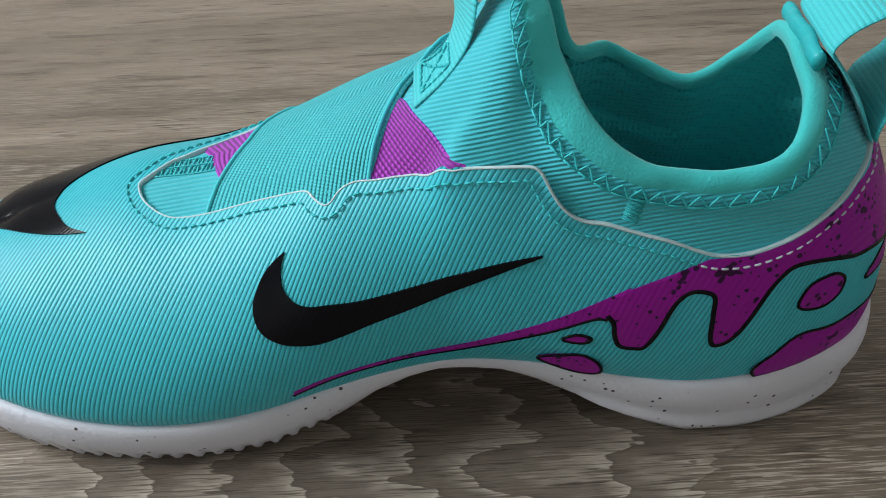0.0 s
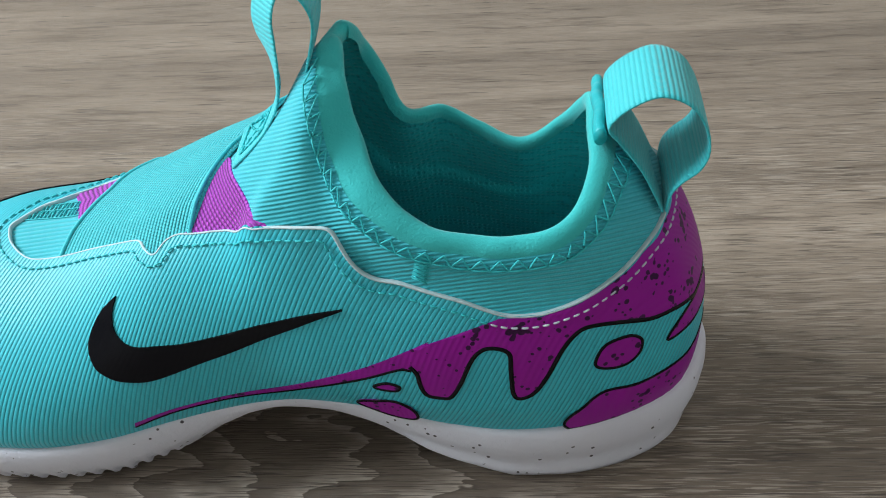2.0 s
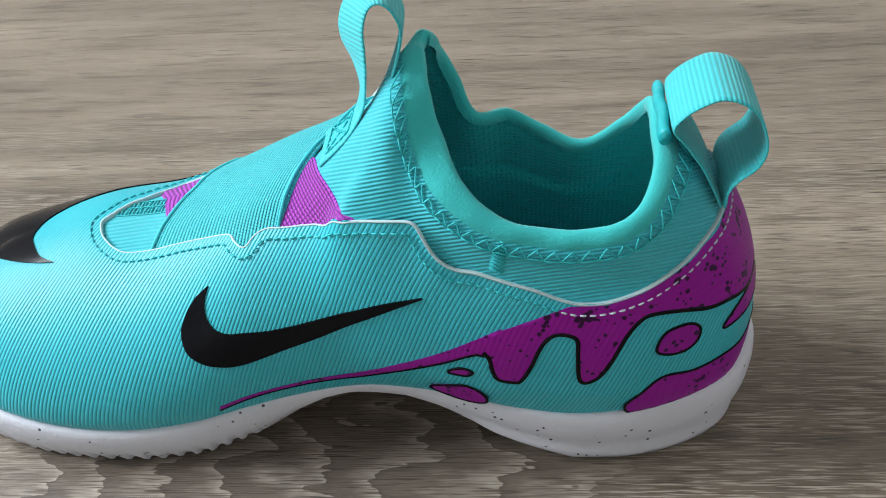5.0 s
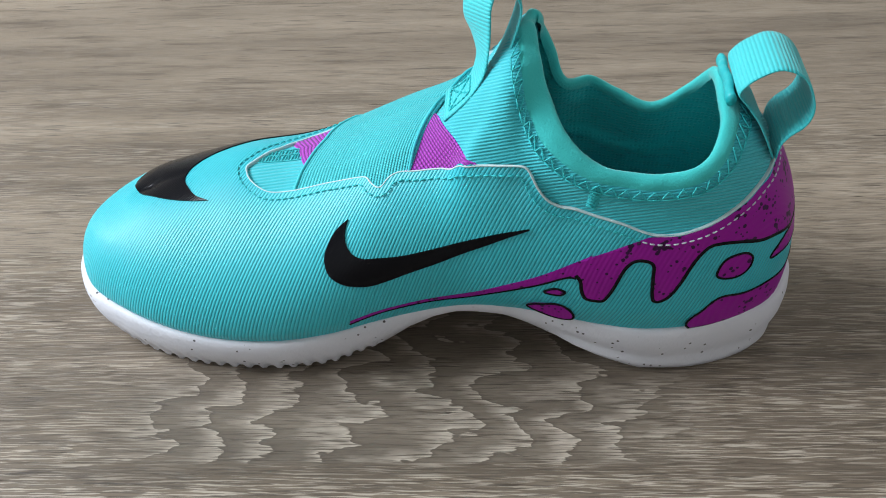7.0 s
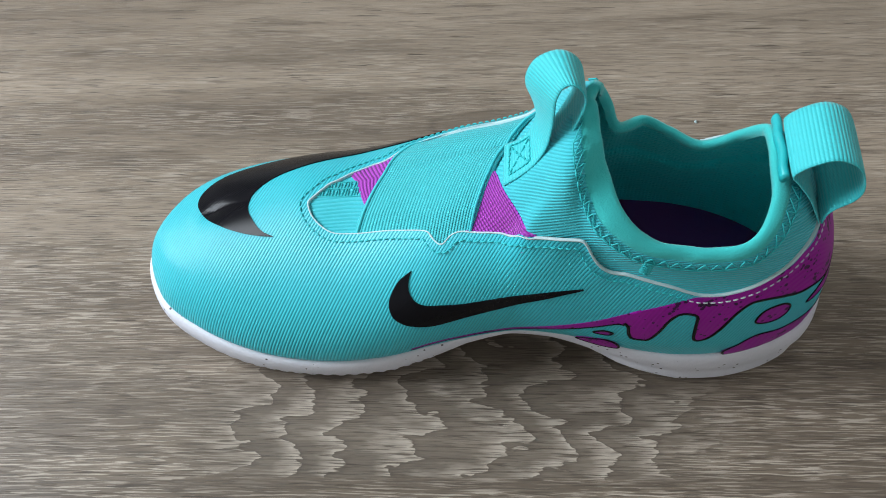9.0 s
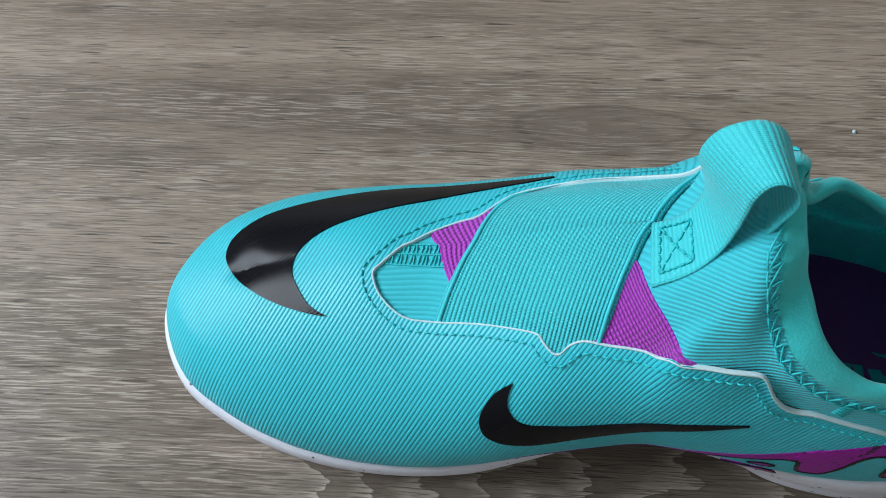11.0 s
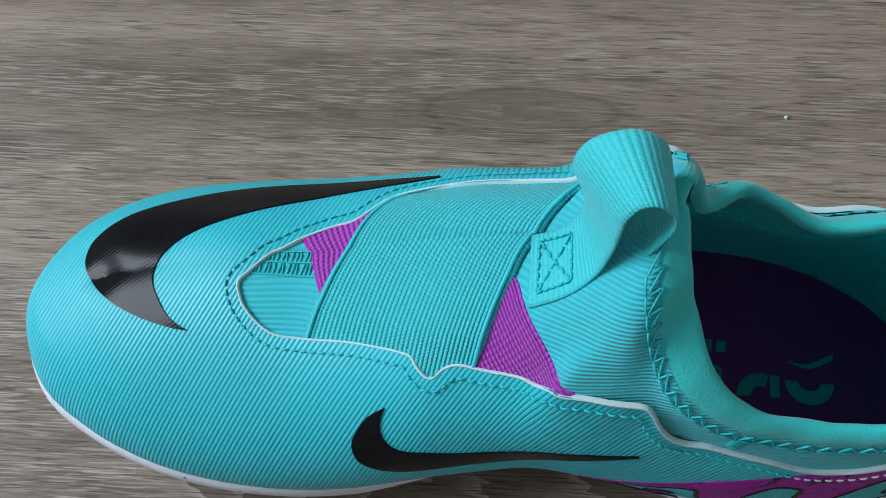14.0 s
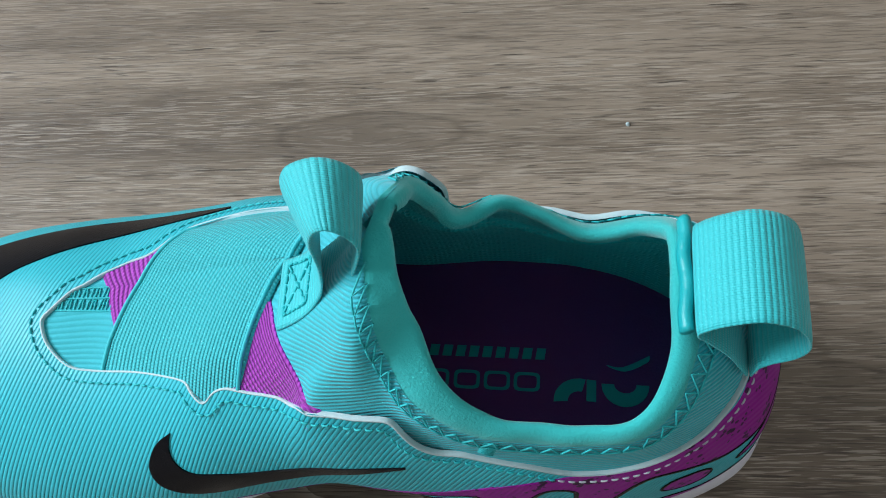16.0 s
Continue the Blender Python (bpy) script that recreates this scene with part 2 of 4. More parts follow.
    c = n.mix(n.ramp(pore, (0.31, 0.85), (0.35, 0.0)), c, (0.06, 0.044, 0.032))
    c = n.mix(n.math("MULTIPLY", n.ramp(knot, (0.3, 0.0), (0.55, 1.0)), 0.45), c, (0.16, 0.128, 0.098))
    c = n.mix(n.ramp(knot, (0.18, 0.0), (0.27, 0.42), (0.34, 0.0)), c, (0.07, 0.052, 0.037))
    relief = n.math("SUBTRACT", n.math("MULTIPLY", lime, 0.6), n.math("ADD", n.ramp(pore, (0.30, 0.6), (0.40, 0.0)), n.ramp(hair, (0.38, 0.4), (0.45, 0.0))))
    return n.done(c, n.ramp(streak, (0.3, 0.46), (0.7, 0.34)), n.bump(relief, 0.0004, 0.6))


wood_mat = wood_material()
paint_mat = plain("pale_wall_paint", (0.75, 0.73, 0.70), 0.9, 300, 0.0004, 0.06)
floor_mat = plain("grey_floor", (0.25, 0.22, 0.19), 0.6)

# ---- the setting
def link_mesh(name, bm, material, parent=None, label="", smooth=True):
    data = bpy.data.meshes.new(name)
    bmesh.ops.recalc_face_normals(bm, faces=bm.faces)
    bm.to_mesh(data)
    bm.free()
    for m in material if isinstance(material, (list, tuple)) else [material]:
        data.materials.append(m)
    for face in data.polygons:
        face.use_smooth = smooth
    ob = new(name, data)
    ob.parent = parent
    return tagged(ob, label) if label else ob


def part(name, bm, material, parent, label="", smooth=True):
    return link_mesh(name, bm, material, parent, label, smooth)


def box(bm, low, high):
    made = bmesh.ops.create_cube(bm, size=1)["verts"]
    for vert in made:
        vert.co = [a + (c + 0.5) * (b - a) for a, b, c in zip(low, high, vert.co)]
    return made


def slab(name, low, high, material, label, category, bevel=0.0):
    bm = bmesh.new()
    box(bm, low, high)
    if bevel:
        bmesh.ops.bevel(bm, geom=bm.edges[:], offset=bevel, segments=3, affect="EDGES", profile=0.5)
    return tagged(link_mesh(name, bm, material, smooth=False), label, category, kind="structure")


# unseen room, added so that its pale walls bounce the window's daylight
slab("floor", (-1.7, -1.6, -0.85), (2.0, 2.2, -0.75), floor_mat, "plain grey-brown room floor below the table", "floor")
slab("ceiling", (-1.7, -1.6, 2.35), (2.0, 2.2, 2.45), paint_mat, "unseen plain white painted ceiling, added to bounce the daylight", "ceiling")
slab("wall_north", (-1.7, 2.1, -0.75), (2.0, 2.2, 2.35), paint_mat, "unseen plain white painted wall, added to bounce the daylight", "wall")
slab("wall_south", (-1.7, -1.6, -0.75), (2.0, -1.5, 2.35), paint_mat, "unseen plain white painted wall, added to bounce the daylight", "wall")
slab("wall_east", (1.9, -1.5, -0.75), (2.0, 2.1, 2.35), paint_mat, "unseen plain white painted wall, added to bounce the daylight", "wall")


def window_wall():
    bm = bmesh.new()
    for low, high in (((-1.5, -0.75), (-0.3, 2.35)), ((0.8, -0.75), (2.1, 2.35)), ((-0.3, -0.75), (0.8, 0.65)), ((-0.3, 1.75), (0.8, 2.35))):
        box(bm, (-1.7, low[0], low[1]), (-1.6, high[0], high[1]))
    return tagged(link_mesh("wall_west", bm, paint_mat, smooth=False), "unseen white painted wall with one open window, added round the table", "wall", kind="structure")


window_wall()
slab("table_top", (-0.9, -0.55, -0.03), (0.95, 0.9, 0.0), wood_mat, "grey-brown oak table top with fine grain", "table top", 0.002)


# ---- the form of the shoe: a surface over s (round the sole: 0 heel, 20 toe, 40 heel again) and v (0 sole, 1 rim or ridge), in cm
SOLE_LINE = [
    (10.5, 19.2, 2.4), (10.0, 17.5, 2.3), (9.0, 16.6, 2.2), (7.5, 16.0, 2.05), (5.8, 15.75, 2.0), (4.3, 15.7, 2.2), (3.0, 15.8, 2.4),
    (2.0, 15.95, 2.5), (1.2, 16.05, 2.5), (0.4, 16.1, 2.5), (-0.3, 16.1, 2.45), (-1.0, 15.95, 2.4), (-1.8, 15.8, 2.3), (-3.0, 15.5, 2.1),
    (-4.5, 15.15, 1.8), (-6.2, 14.95, 1.6), (-8.0, 14.95, 1.6), (-9.7, 15.2, 1.75), (-11.4, 15.8, 1.95), (-12.9, 16.8, 2.1)]
SOLE_FAR = [
    (-13.75, 18.6, 2.15), (-13.3, 20.3, 2.1), (-12.2, 21.55, 2.0), (-10.4, 22.5, 1.9), (-8.2, 22.95, 1.8), (-6.2, 23.15, 1.8), (-4.3, 23.2, 1.9),
    (-2.8, 23.2, 2.0), (-1.5, 23.1, 2.1), (-0.7, 23.0, 2.15), (0.0, 22.9, 2.2), (0.7, 22.9, 2.2), (1.4, 22.9, 2.2), (2.3, 23.0, 2.2),
    (3.3, 23.1, 2.2), (4.5, 23.1, 2.15), (5.9, 23.0, 2.1), (7.5, 22.6, 2.1), (9.0, 21.8, 2.2), (10.0, 20.7, 2.3)]
TOP_LINE = [
    (7.55, 19.0, 9.3), (7.6, 17.9, 8.9), (7.45, 17.1, 8.4), (6.9, 16.5, 8.0), (5.8, 16.3, 7.8), (4.8, 16.3, 7.85), (4.05, 16.5, 8.15),
    (3.45, 16.9, 8.8), (3.0, 17.6, 9.65), (2.45, 18.3, 10.55), (1.9, 19.3, 11.25), (0.9, 19.3, 9.6), (0.0, 19.4, 8.6), (-1.6, 19.5, 7.75),
    (-3.5, 19.6, 6.85), (-5.4, 19.5, 6.15), (-7.5, 19.4, 5.85), (-9.2, 19.2, 5.3), (-10.4, 19.05, 4.9), (-11.2, 18.95, 4.5)]
TOP_FAR = [
    (2.25, 20.2, 10.5), (2.7, 20.5, 9.4), (3.1, 20.65, 8.35), (3.9, 21.2, 8.15), (4.8, 21.15, 7.68), (5.85, 20.85, 7.38), (6.8, 20.7, 8.1),
    (7.3, 20.35, 8.8), (7.5, 19.9, 9.2)]
SOLE = np.array(SOLE_LINE + SOLE_FAR)
TOP = np.array(TOP_LINE + [(-11.6, 18.8, 4.3)] + TOP_LINE[:9:-1] + TOP_FAR)
# squareness of the section, outward bulge (cm) and how far the section turns over (degrees), knot by knot
SQUARE = np.interp(np.arange(40), [0, 2, 4, 7.5, 9.5, 11, 13, 15, 16, 18, 22, 24, 27, 30, 32, 36, 38, 40], [2.2, 2.4, 3, 3.1, 2.6, 2.3, 2.5, 2.1, 1.9, 2, 2, 1.8, 1.9, 1.6, 1.4, 1.4, 1.9, 2.2])
BULGE = np.interp(np.arange(40), [0, 2, 4, 5, 7, 8, 9, 10, 11, 12, 13, 14, 16, 20, 24, 28, 32, 36, 38, 40], [0.12, 0.22, 0.22, 0.28, 0.5, 0.58, 0.6, 0.58, 0.52, 0.46, 0.34, 0.26, 0.14, 0.02, 0.06, 0.05, 0.0, 0.0, 0.1, 0.12])
OVER = np.interp(np.arange(40), [0, 2, 8, 10, 12, 28, 30, 32, 38, 40], [58, 64, 70, 80, 90, 90, 80, 70, 64, 58])


# how far the near rim of the opening leans outward (cm), knot by knot
LEAN = np.zeros((40, 3))
LEAN[1:11] = [(-0.02, -0.12, 0.1), (-0.05, -0.22, 0.12), (-0.1, -0.3, 0.1), (-0.02, -0.22, 0.05), (0.0, -0.22, 0.05), (-0.18, -0.38, 0.0), (-0.52, -0.34, 0.1), (-0.6, -0.18, 0.06), (-0.36, -0.36, 0.05), (-0.15, -0.28, -0.1)]


def around(knots, s):
    """A smooth closed curve through the knots."""
    s = np.asarray(s, float) % 40
    i = np.floor(s).astype(int)
    f = s - i
    a, b, c, d = (knots[(i + k) % 40] for k in (-1, 0, 1, 2))
    if knots.ndim > 1:
        f = f[..., None]
    return b + 0.5 * f * (c - a + f * (2 * a - 5 * b + 4 * c - d + f * (3 * (b - c) + d - a)))


def raw(s, v):
    s, v = np.broadcast_arrays(np.asarray(s, float), np.asarray(v, float))
    low, high, n = around(SOLE, s), around(TOP, s), around(SQUARE, s)
    over = np.radians(around(OVER, s))
    turn = np.clip(v, 0, 1.0) * over
    bend = lambda a: (1 - np.maximum(np.cos(a), 1e-9) ** (2 / n), np.maximum(np.sin(a), 0) ** (2 / n))
    (across, up), (across1, up1) = bend(turn), bend(over)
    across, up = across / across1, up / up1
    along = around(SOLE, s + 0.05) - around(SOLE, s - 0.05)
    out = np.stack([along[..., 1], -along[..., 0]], -1)
    out = -out / np.linalg.norm(out, axis=-1, keepdims=True)
    place = np.empty(s.shape + (3,))
    place[..., :2] = low[..., :2] + (high - low)[..., :2] * across[..., None] + out * (around(BULGE, s) * np.sin(np.pi * np.clip(up, 0, 1) ** 0.75))[..., None]
    place[..., 2] = low[..., 2] + (high - low)[..., 2] * up
    part_up = np.clip((v - 0.5) / 0.38, 0, 1)
    return place + around(LEAN, s) * (part_up * part_up * (3 - 2 * part_up))[..., None]


def surface(s, v, lift=0.0):
    """Places on the form, lifted off it by so many cm."""
    s, v = np.broadcast_arrays(np.asarray(s, float), np.asarray(v, float))
    place = raw(s, v)
    vv = np.clip(v, 0.02, 0.98)
    du = raw(s + 0.04, vv) - raw(s - 0.04, vv)
    dv = raw(s, vv + 0.015) - raw(s, vv - 0.015)
    normal = np.cross(dv, du)
    normal /= np.linalg.norm(normal, axis=-1, keepdims=True) + 1e-12
    return place + normal * np.asarray(lift)[..., None]


# ---- the shoe
from mathutils import geometry
from mathutils.bvhtree import BVHTree

CM = 0.01
shoe = tagged(new("shoe"), "turquoise slip-on sports shoe with purple heel graphic on a wooden table", "shoe")


def sheet(bm, grid, closed_u=False, closed_v=False, uv=None):
    """A skin over a grid of places in cm."""
    grid = np.asarray(grid)
    rows = [[bm.verts.new(p) for p in row] for row in grid * CM]
    layer = bm.loops.layers.uv.verify() if uv is not None else None
    nu, nv = grid.shape[:2]
    for i in range(nu if closed_u else nu - 1):
        for j in range(nv if closed_v else nv - 1):
            keys = ((i, j), ((i + 1) % nu, j), ((i + 1) % nu, (j + 1) % nv), (i, (j + 1) % nv))
            face = bm.faces.new([rows[a][b] for a, b in keys])
            if layer:
                for loop, (a, b) in zip(face.loops, keys):
                    loop[layer].uv = uv[a][b]
    return rows


def on_form(path, lift=0.0):
    """Places for rows of (u, w): u round the sole as s, w from the rim or ridge: below 0 down the near side, above 0 down the far side."""
    path = np.asarray(path, float)
    u, w = path[..., 0], path[..., 1]
    return surface(np.where(w > 0, 40 - u, u), 1 - np.abs(w), np.broadcast_to(np.asarray(lift, float), u.shape))


def up_from(path):
    """(s, v) pairs as (u, w)."""
    return np.array([(s, v - 1) for s, v in path], float)


def flowing(points, corners=(), step=6, closed=False):
    """A smooth line through the points, sharp at the corners named by number."""
    p = np.asarray(points, float)
    n = len(p)
    out = []
    for i in range(n if closed else n - 1):
        j = (i + 1) % n
        a = p[i] if i in corners or (not closed and i == 0) else p[i - 1]
        d = p[j] if j in corners or (not closed and j == n - 1) else p[(j + 1) % n]
        b, c = p[i], p[j]
        for f in np.arange(step) / step:
            out.append(b + 0.5 * f * (c - a + f * (2 * a - 5 * b + 4 * c - d + f * (3 * (b - c) + d - a))))
    if not closed:
        out.append(p[-1])
    return np.array(out)


def frame_of(places, normals, closed=False):
    """Unit tangent and sideways directions along a line of places."""
    if closed:
        along = np.roll(places, -1, 0) - np.roll(places, 1, 0)
    else:
        along = np.gradient(places, axis=0)
    along /= np.linalg.norm(along, axis=-1, keepdims=True) + 1e-12
    side = np.cross(normals, along)
    return along, side / (np.linalg.norm(side, axis=-1, keepdims=True) + 1e-12)


def evenly(places, gap, closed=False):
    """The line again with points at an even distance."""
    line = np.vstack([places, places[:1]]) if closed else places
    run = np.r_[0, np.cumsum(np.linalg.norm(np.diff(line[:, :3], axis=0), axis=1))]
    count = max(2, int(run[-1] / gap))
    at = np.linspace(0, run[-1], count + 1)
    return np.stack([np.interp(at, run, line[:, k]) for k in range(line.shape[1])], 1)


def line_on_form(path, lift, gap=0.08):
    """Evenly spaced places along a (u, w) line on the form, with normals."""
    path = np.asarray(path, float)
    both = np.hstack([on_form(path, lift), on_form(path, np.asarray(lift) + 0.1) - on_form(path, lift)])
    both = evenly(both, gap)
    normals = both[:, 3:] / (np.linalg.norm(both[:, 3:], axis=1, keepdims=True) + 1e-12)
    return both[:, :3], normals


def tube(bm, places, radius, sides=6, closed=False, flat=1.0):
    """A round thread along a line of places."""
    places = np.asarray(places, float)
    along = np.roll(places, -1, 0) - np.roll(places, 1, 0) if closed else np.gradient(places, axis=0)
    along /= np.linalg.norm(along, axis=1, keepdims=True) + 1e-12
    help_dir = np.where(np.abs(along[:, 2:3]) > 0.9, [[1.0, 0, 0]], [[0, 0, 1.0]])
    a = np.cross(along, help_dir)
    a /= np.linalg.norm(a, axis=1, keepdims=True) + 1e-12
    b = np.cross(a, along)
    turn = np.arange(sides) / sides * 2 * np.pi
    ring = a[:, None] * np.cos(turn)[None, :, None] + b[:, None] * np.sin(turn)[None, :, None] * flat
    rows = sheet(bm, places[:, None] + ring * np.asarray(radius, float).reshape(-1, 1, 1), closed_u=closed, closed_v=True)
    if not closed:
        bm.faces.new(rows[0])
        bm.faces.new(rows[-1])


def draped(way):
    """Places on the outer shell for rows of two of its coordinates: "side" takes (x, z) and comes from the near side, "top" takes (x, y) and comes from above."""
    def place(flat, lift):
        out = []
        for a, b in np.asarray(flat, float).reshape(-1, 2):
            start, ray = ((a, 5.0, b), (0, 1, 0)) if way == "side" else ((a, b, 20.0), (0, 0, -1))
            spot, normal, _, _ = SHELL_TREE.ray_cast(Vector(start) * CM, Vector(ray))
            if spot is None:
                spot, normal, _, _ = SHELL_TREE.find_nearest(Vector((a, 15.5, b) if way == "side" else (a, b, 6.0)) * CM)
            if normal.dot(Vector(ray)) > 0:
                normal = -normal
            out.append(np.array(spot) / CM + np.array(normal) * (lift - 0.1))
        return np.array(out).reshape(np.asarray(flat).shape[:-1] + (3,))
    return place


def patch(name, outline, lift, material, label="", grid=(0.12, 0.02), place=on_form, stretch=(1.0, 6.0)):
    """A thin printed or glued layer with that outline, laid on the form or draped on the shell."""
    bm = bmesh.new()
    loop = np.asarray(outline, float)
    stretch = np.array(stretch)
    (u0, w0), (u1, w1) = loop.min(0), loop.max(0)
    inner = [(u, w) for u in np.arange(u0, u1, grid[0]) for w in np.arange(w0, w1, grid[1])]
    points = [Vector(p) for p in np.vstack([loop, inner]) * stretch]
    made, _, faces, *_ = geometry.delaunay_2d_cdt(points, [], [list(range(len(loop)))], 1, 1e-5)
    flat = np.array([tuple(p) for p in made]) / stretch
    verts = [bm.verts.new(p) for p in place(flat, lift) * CM]
    for face in faces:
        bm.faces.new([verts[i] for i in face])
    # the cut edge down to the layer below
    edge = [e for e in bm.edges if e.is_boundary]
    low = {}
    verts_index = {vert: i for i, vert in enumerate(verts)}
    for e in edge:
        for vert in e.verts:
            if vert not in low:
                i = verts_index[vert]
                low[vert] = bm.verts.new(vert.co), bm.verts.new(place(flat[i][None], lift - 0.05)[0] * CM)
    for e in edge:
        a, b = (low[vert] for vert in e.verts)
        bm.faces.new((a[0], b[0], b[1], a[1]))
    return part(name, bm, material, shoe, label)


def ribbon_on_form(bm, path, lift, width, place=None):
    """A flat line of that width on the form."""
    if place:
        path = flowing(path, (), 8)
        places = place(path, lift)
        normals = place(path, lift + 0.1) - places
        normals /= np.linalg.norm(normals, axis=1, keepdims=True)
    else:
        places, normals = line_on_form(path, lift, 0.05)
    _, side = frame_of(places, normals)
    half = width / 2
    rows = [places - side * half - normals * 0.02, places - side * half, places + side * half, places + side * half - normals * 0.02]
    sheet(bm, np.stack(rows, 1))


def outward(s):
    along = around(SOLE, s + 0.05) - around(SOLE, s - 0.05)
    out = np.stack([-along[..., 1], along[..., 0]], -1)
    return out / np.linalg.norm(out, axis=-1, keepdims=True)


# the seam between the ribbed knit and the smooth collar band, as v over s
BAND_S = [-10.4, -9, -8, -7, -6, -5, -4, -3, -2, -1, 0, 1, 1.65, 2.5, 3.2, 3.8, 4.65, 5.6, 6.5, 7.35, 8.15, 9, 10.4]
BAND_V = [0.97, 0.94, 0.90, 0.86, 0.83, 0.81, 0.80, 0.82, 0.86, 0.90, 0.90, 0.905, 0.91, 0.864, 0.816, 0.796, 0.792, 0.81, 0.805, 0.80, 0.84, 0.89, 0.95]


def band_v(s):
    return np.interp(s, BAND_S, BAND_V)


KNIT_TREE = None


def build_knit():
    bm = bmesh.new()
    s = np.linspace(0, 40, 401)[:-1]
    # it ends under the collar band
    end = np.interp(s, [10.2, 11.0, 29.0, 29.8], [0, 1, 1, 0])
    end = end + (1 - end) * (band_v(np.where(s > 20, s - 40, s)) + 0.03)
    v = np.linspace(0, 1, 61)[None, :] * end[:, None]
    places = surface(s[:, None], v)
    # the tongue is rounded, with no ridge down its side
    soft = places.copy()
    for _ in range(140):
        soft = (np.roll(soft, 1, 0) + 2 * soft + np.roll(soft, -1, 0)) / 4
    near = np.exp(-(((s[:, None] - 10.7) / 1.3) ** 4)) * np.interp(v, [0.43, 0.58, 0.8, 0.92], [0, 1, 1, 0])
    places += near[..., None] * (soft - places)
    # soft folds where the tongue meets the strap
    fold = np.exp(-(((s[:, None] - 10.6) / 1.3) ** 2) - ((v - 0.62) / 0.16) ** 2)
    places += fold[..., None] * np.array([0.05, 0.12, -0.06])
    sheet(bm, places, closed_u=True)
    bmesh.ops.remove_doubles(bm, verts=bm.verts, dist=0.00005)
    global KNIT_TREE
    KNIT_TREE = BVHTree.FromBMesh(bm)
    return part("knit_bootie", bm, knit_mat, shoe, "stretchy teal ribbed knit")


def build_collar():
    """Smooth padded band above the seam, rolled over at the rim."""
    bm = bmesh.new()
    s = np.linspace(-10, 10, 281)[:-1]
    rim = around(TOP, s) + around(LEAN, s)
    along = np.roll(rim, -1, 0) - np.roll(rim, 1, 0)
    out = np.cross(along, (0, 0, 1.0))
    out /= np.linalg.norm(out, axis=1, keepdims=True)
    out *= np.sign((out[:, :2] * (rim - rim.mean(0))[:, :2]).sum(1).mean())
    for _ in range(8):
        out = (np.roll(out, 1, 0) + out + np.roll(out, -1, 0)) / 3
    out /= np.linalg.norm(out, axis=1, keepdims=True)
    up = np.cross(out, along)
    up /= np.linalg.norm(up, axis=1, keepdims=True)
    up *= np.sign(up[:, 2:3])
    f = np.linspace(0, 1, 9)
    v = band_v(s)[:, None] + (0.965 - band_v(s))[:, None] * f[None, :]
    lift = np.interp(f, [0, 0.1, 0.4, 0.8, 1.0], [-0.02, 0.05, 0.07, 0.06, 0.05])
    band = surface(s[:, None], v, np.broadcast_to(lift[None, :], v.shape))
    turn = np.radians(np.linspace(-5, 235, 15))
    wide, high = 0.17, 0.22
    arc = rim[:, None] + out[:, None] * (np.cos(turn) * wide - 0.03)[None, :, None] + up[:, None] * (np.sin(turn) * high - 0.21)[None, :, None]
    grid = np.concatenate([band[:, :7], arc[:, 2:]], 1)
    for _ in range(14):
        grid[:, 1:-1] = (grid[:, :-2] + 2 * grid[:, 1:-1] + grid[:, 2:]) / 4
    for i in range(grid.shape[0]):
        for j in range(2, grid.shape[1]):
            spot = Vector(grid[i, j])
            grid[i, j] += 0.035 * noise.noise(spot * 1.3) * out[i] + 0.03 * noise.noise(spot * 0.9 + Vector((7, 3, 1))) * up[i]
    sheet(bm, grid, closed_u=True)
    return part("collar_band", bm, band_mat, shoe, "smooth padded teal collar band with a rolled rim")


def build_lining():
    bm = bmesh.new()
    s = np.linspace(-11.5, 11.5, 201)
    v = np.r_[np.linspace(0.95, 0.62, 12), 0.60, 0.58, np.linspace(0.55, 0.0, 16)]
    deep = np.interp(v, [0.0, 0.585, 0.6, 0.8, 0.95], [-0.48, -0.48, -0.34, -0.3, -0.18])
    places = surface(s[:, None], v[None, :], np.broadcast_to(deep[None, :], (len(s), len(v))))
    foot = places[:, -1:].copy()
    foot[..., 2] = 1.85
    places = np.concatenate([places, foot], 1)
    sheet(bm, places)
    return part("lining", bm, lining_mat, shoe, "teal mesh lining inside the collar")


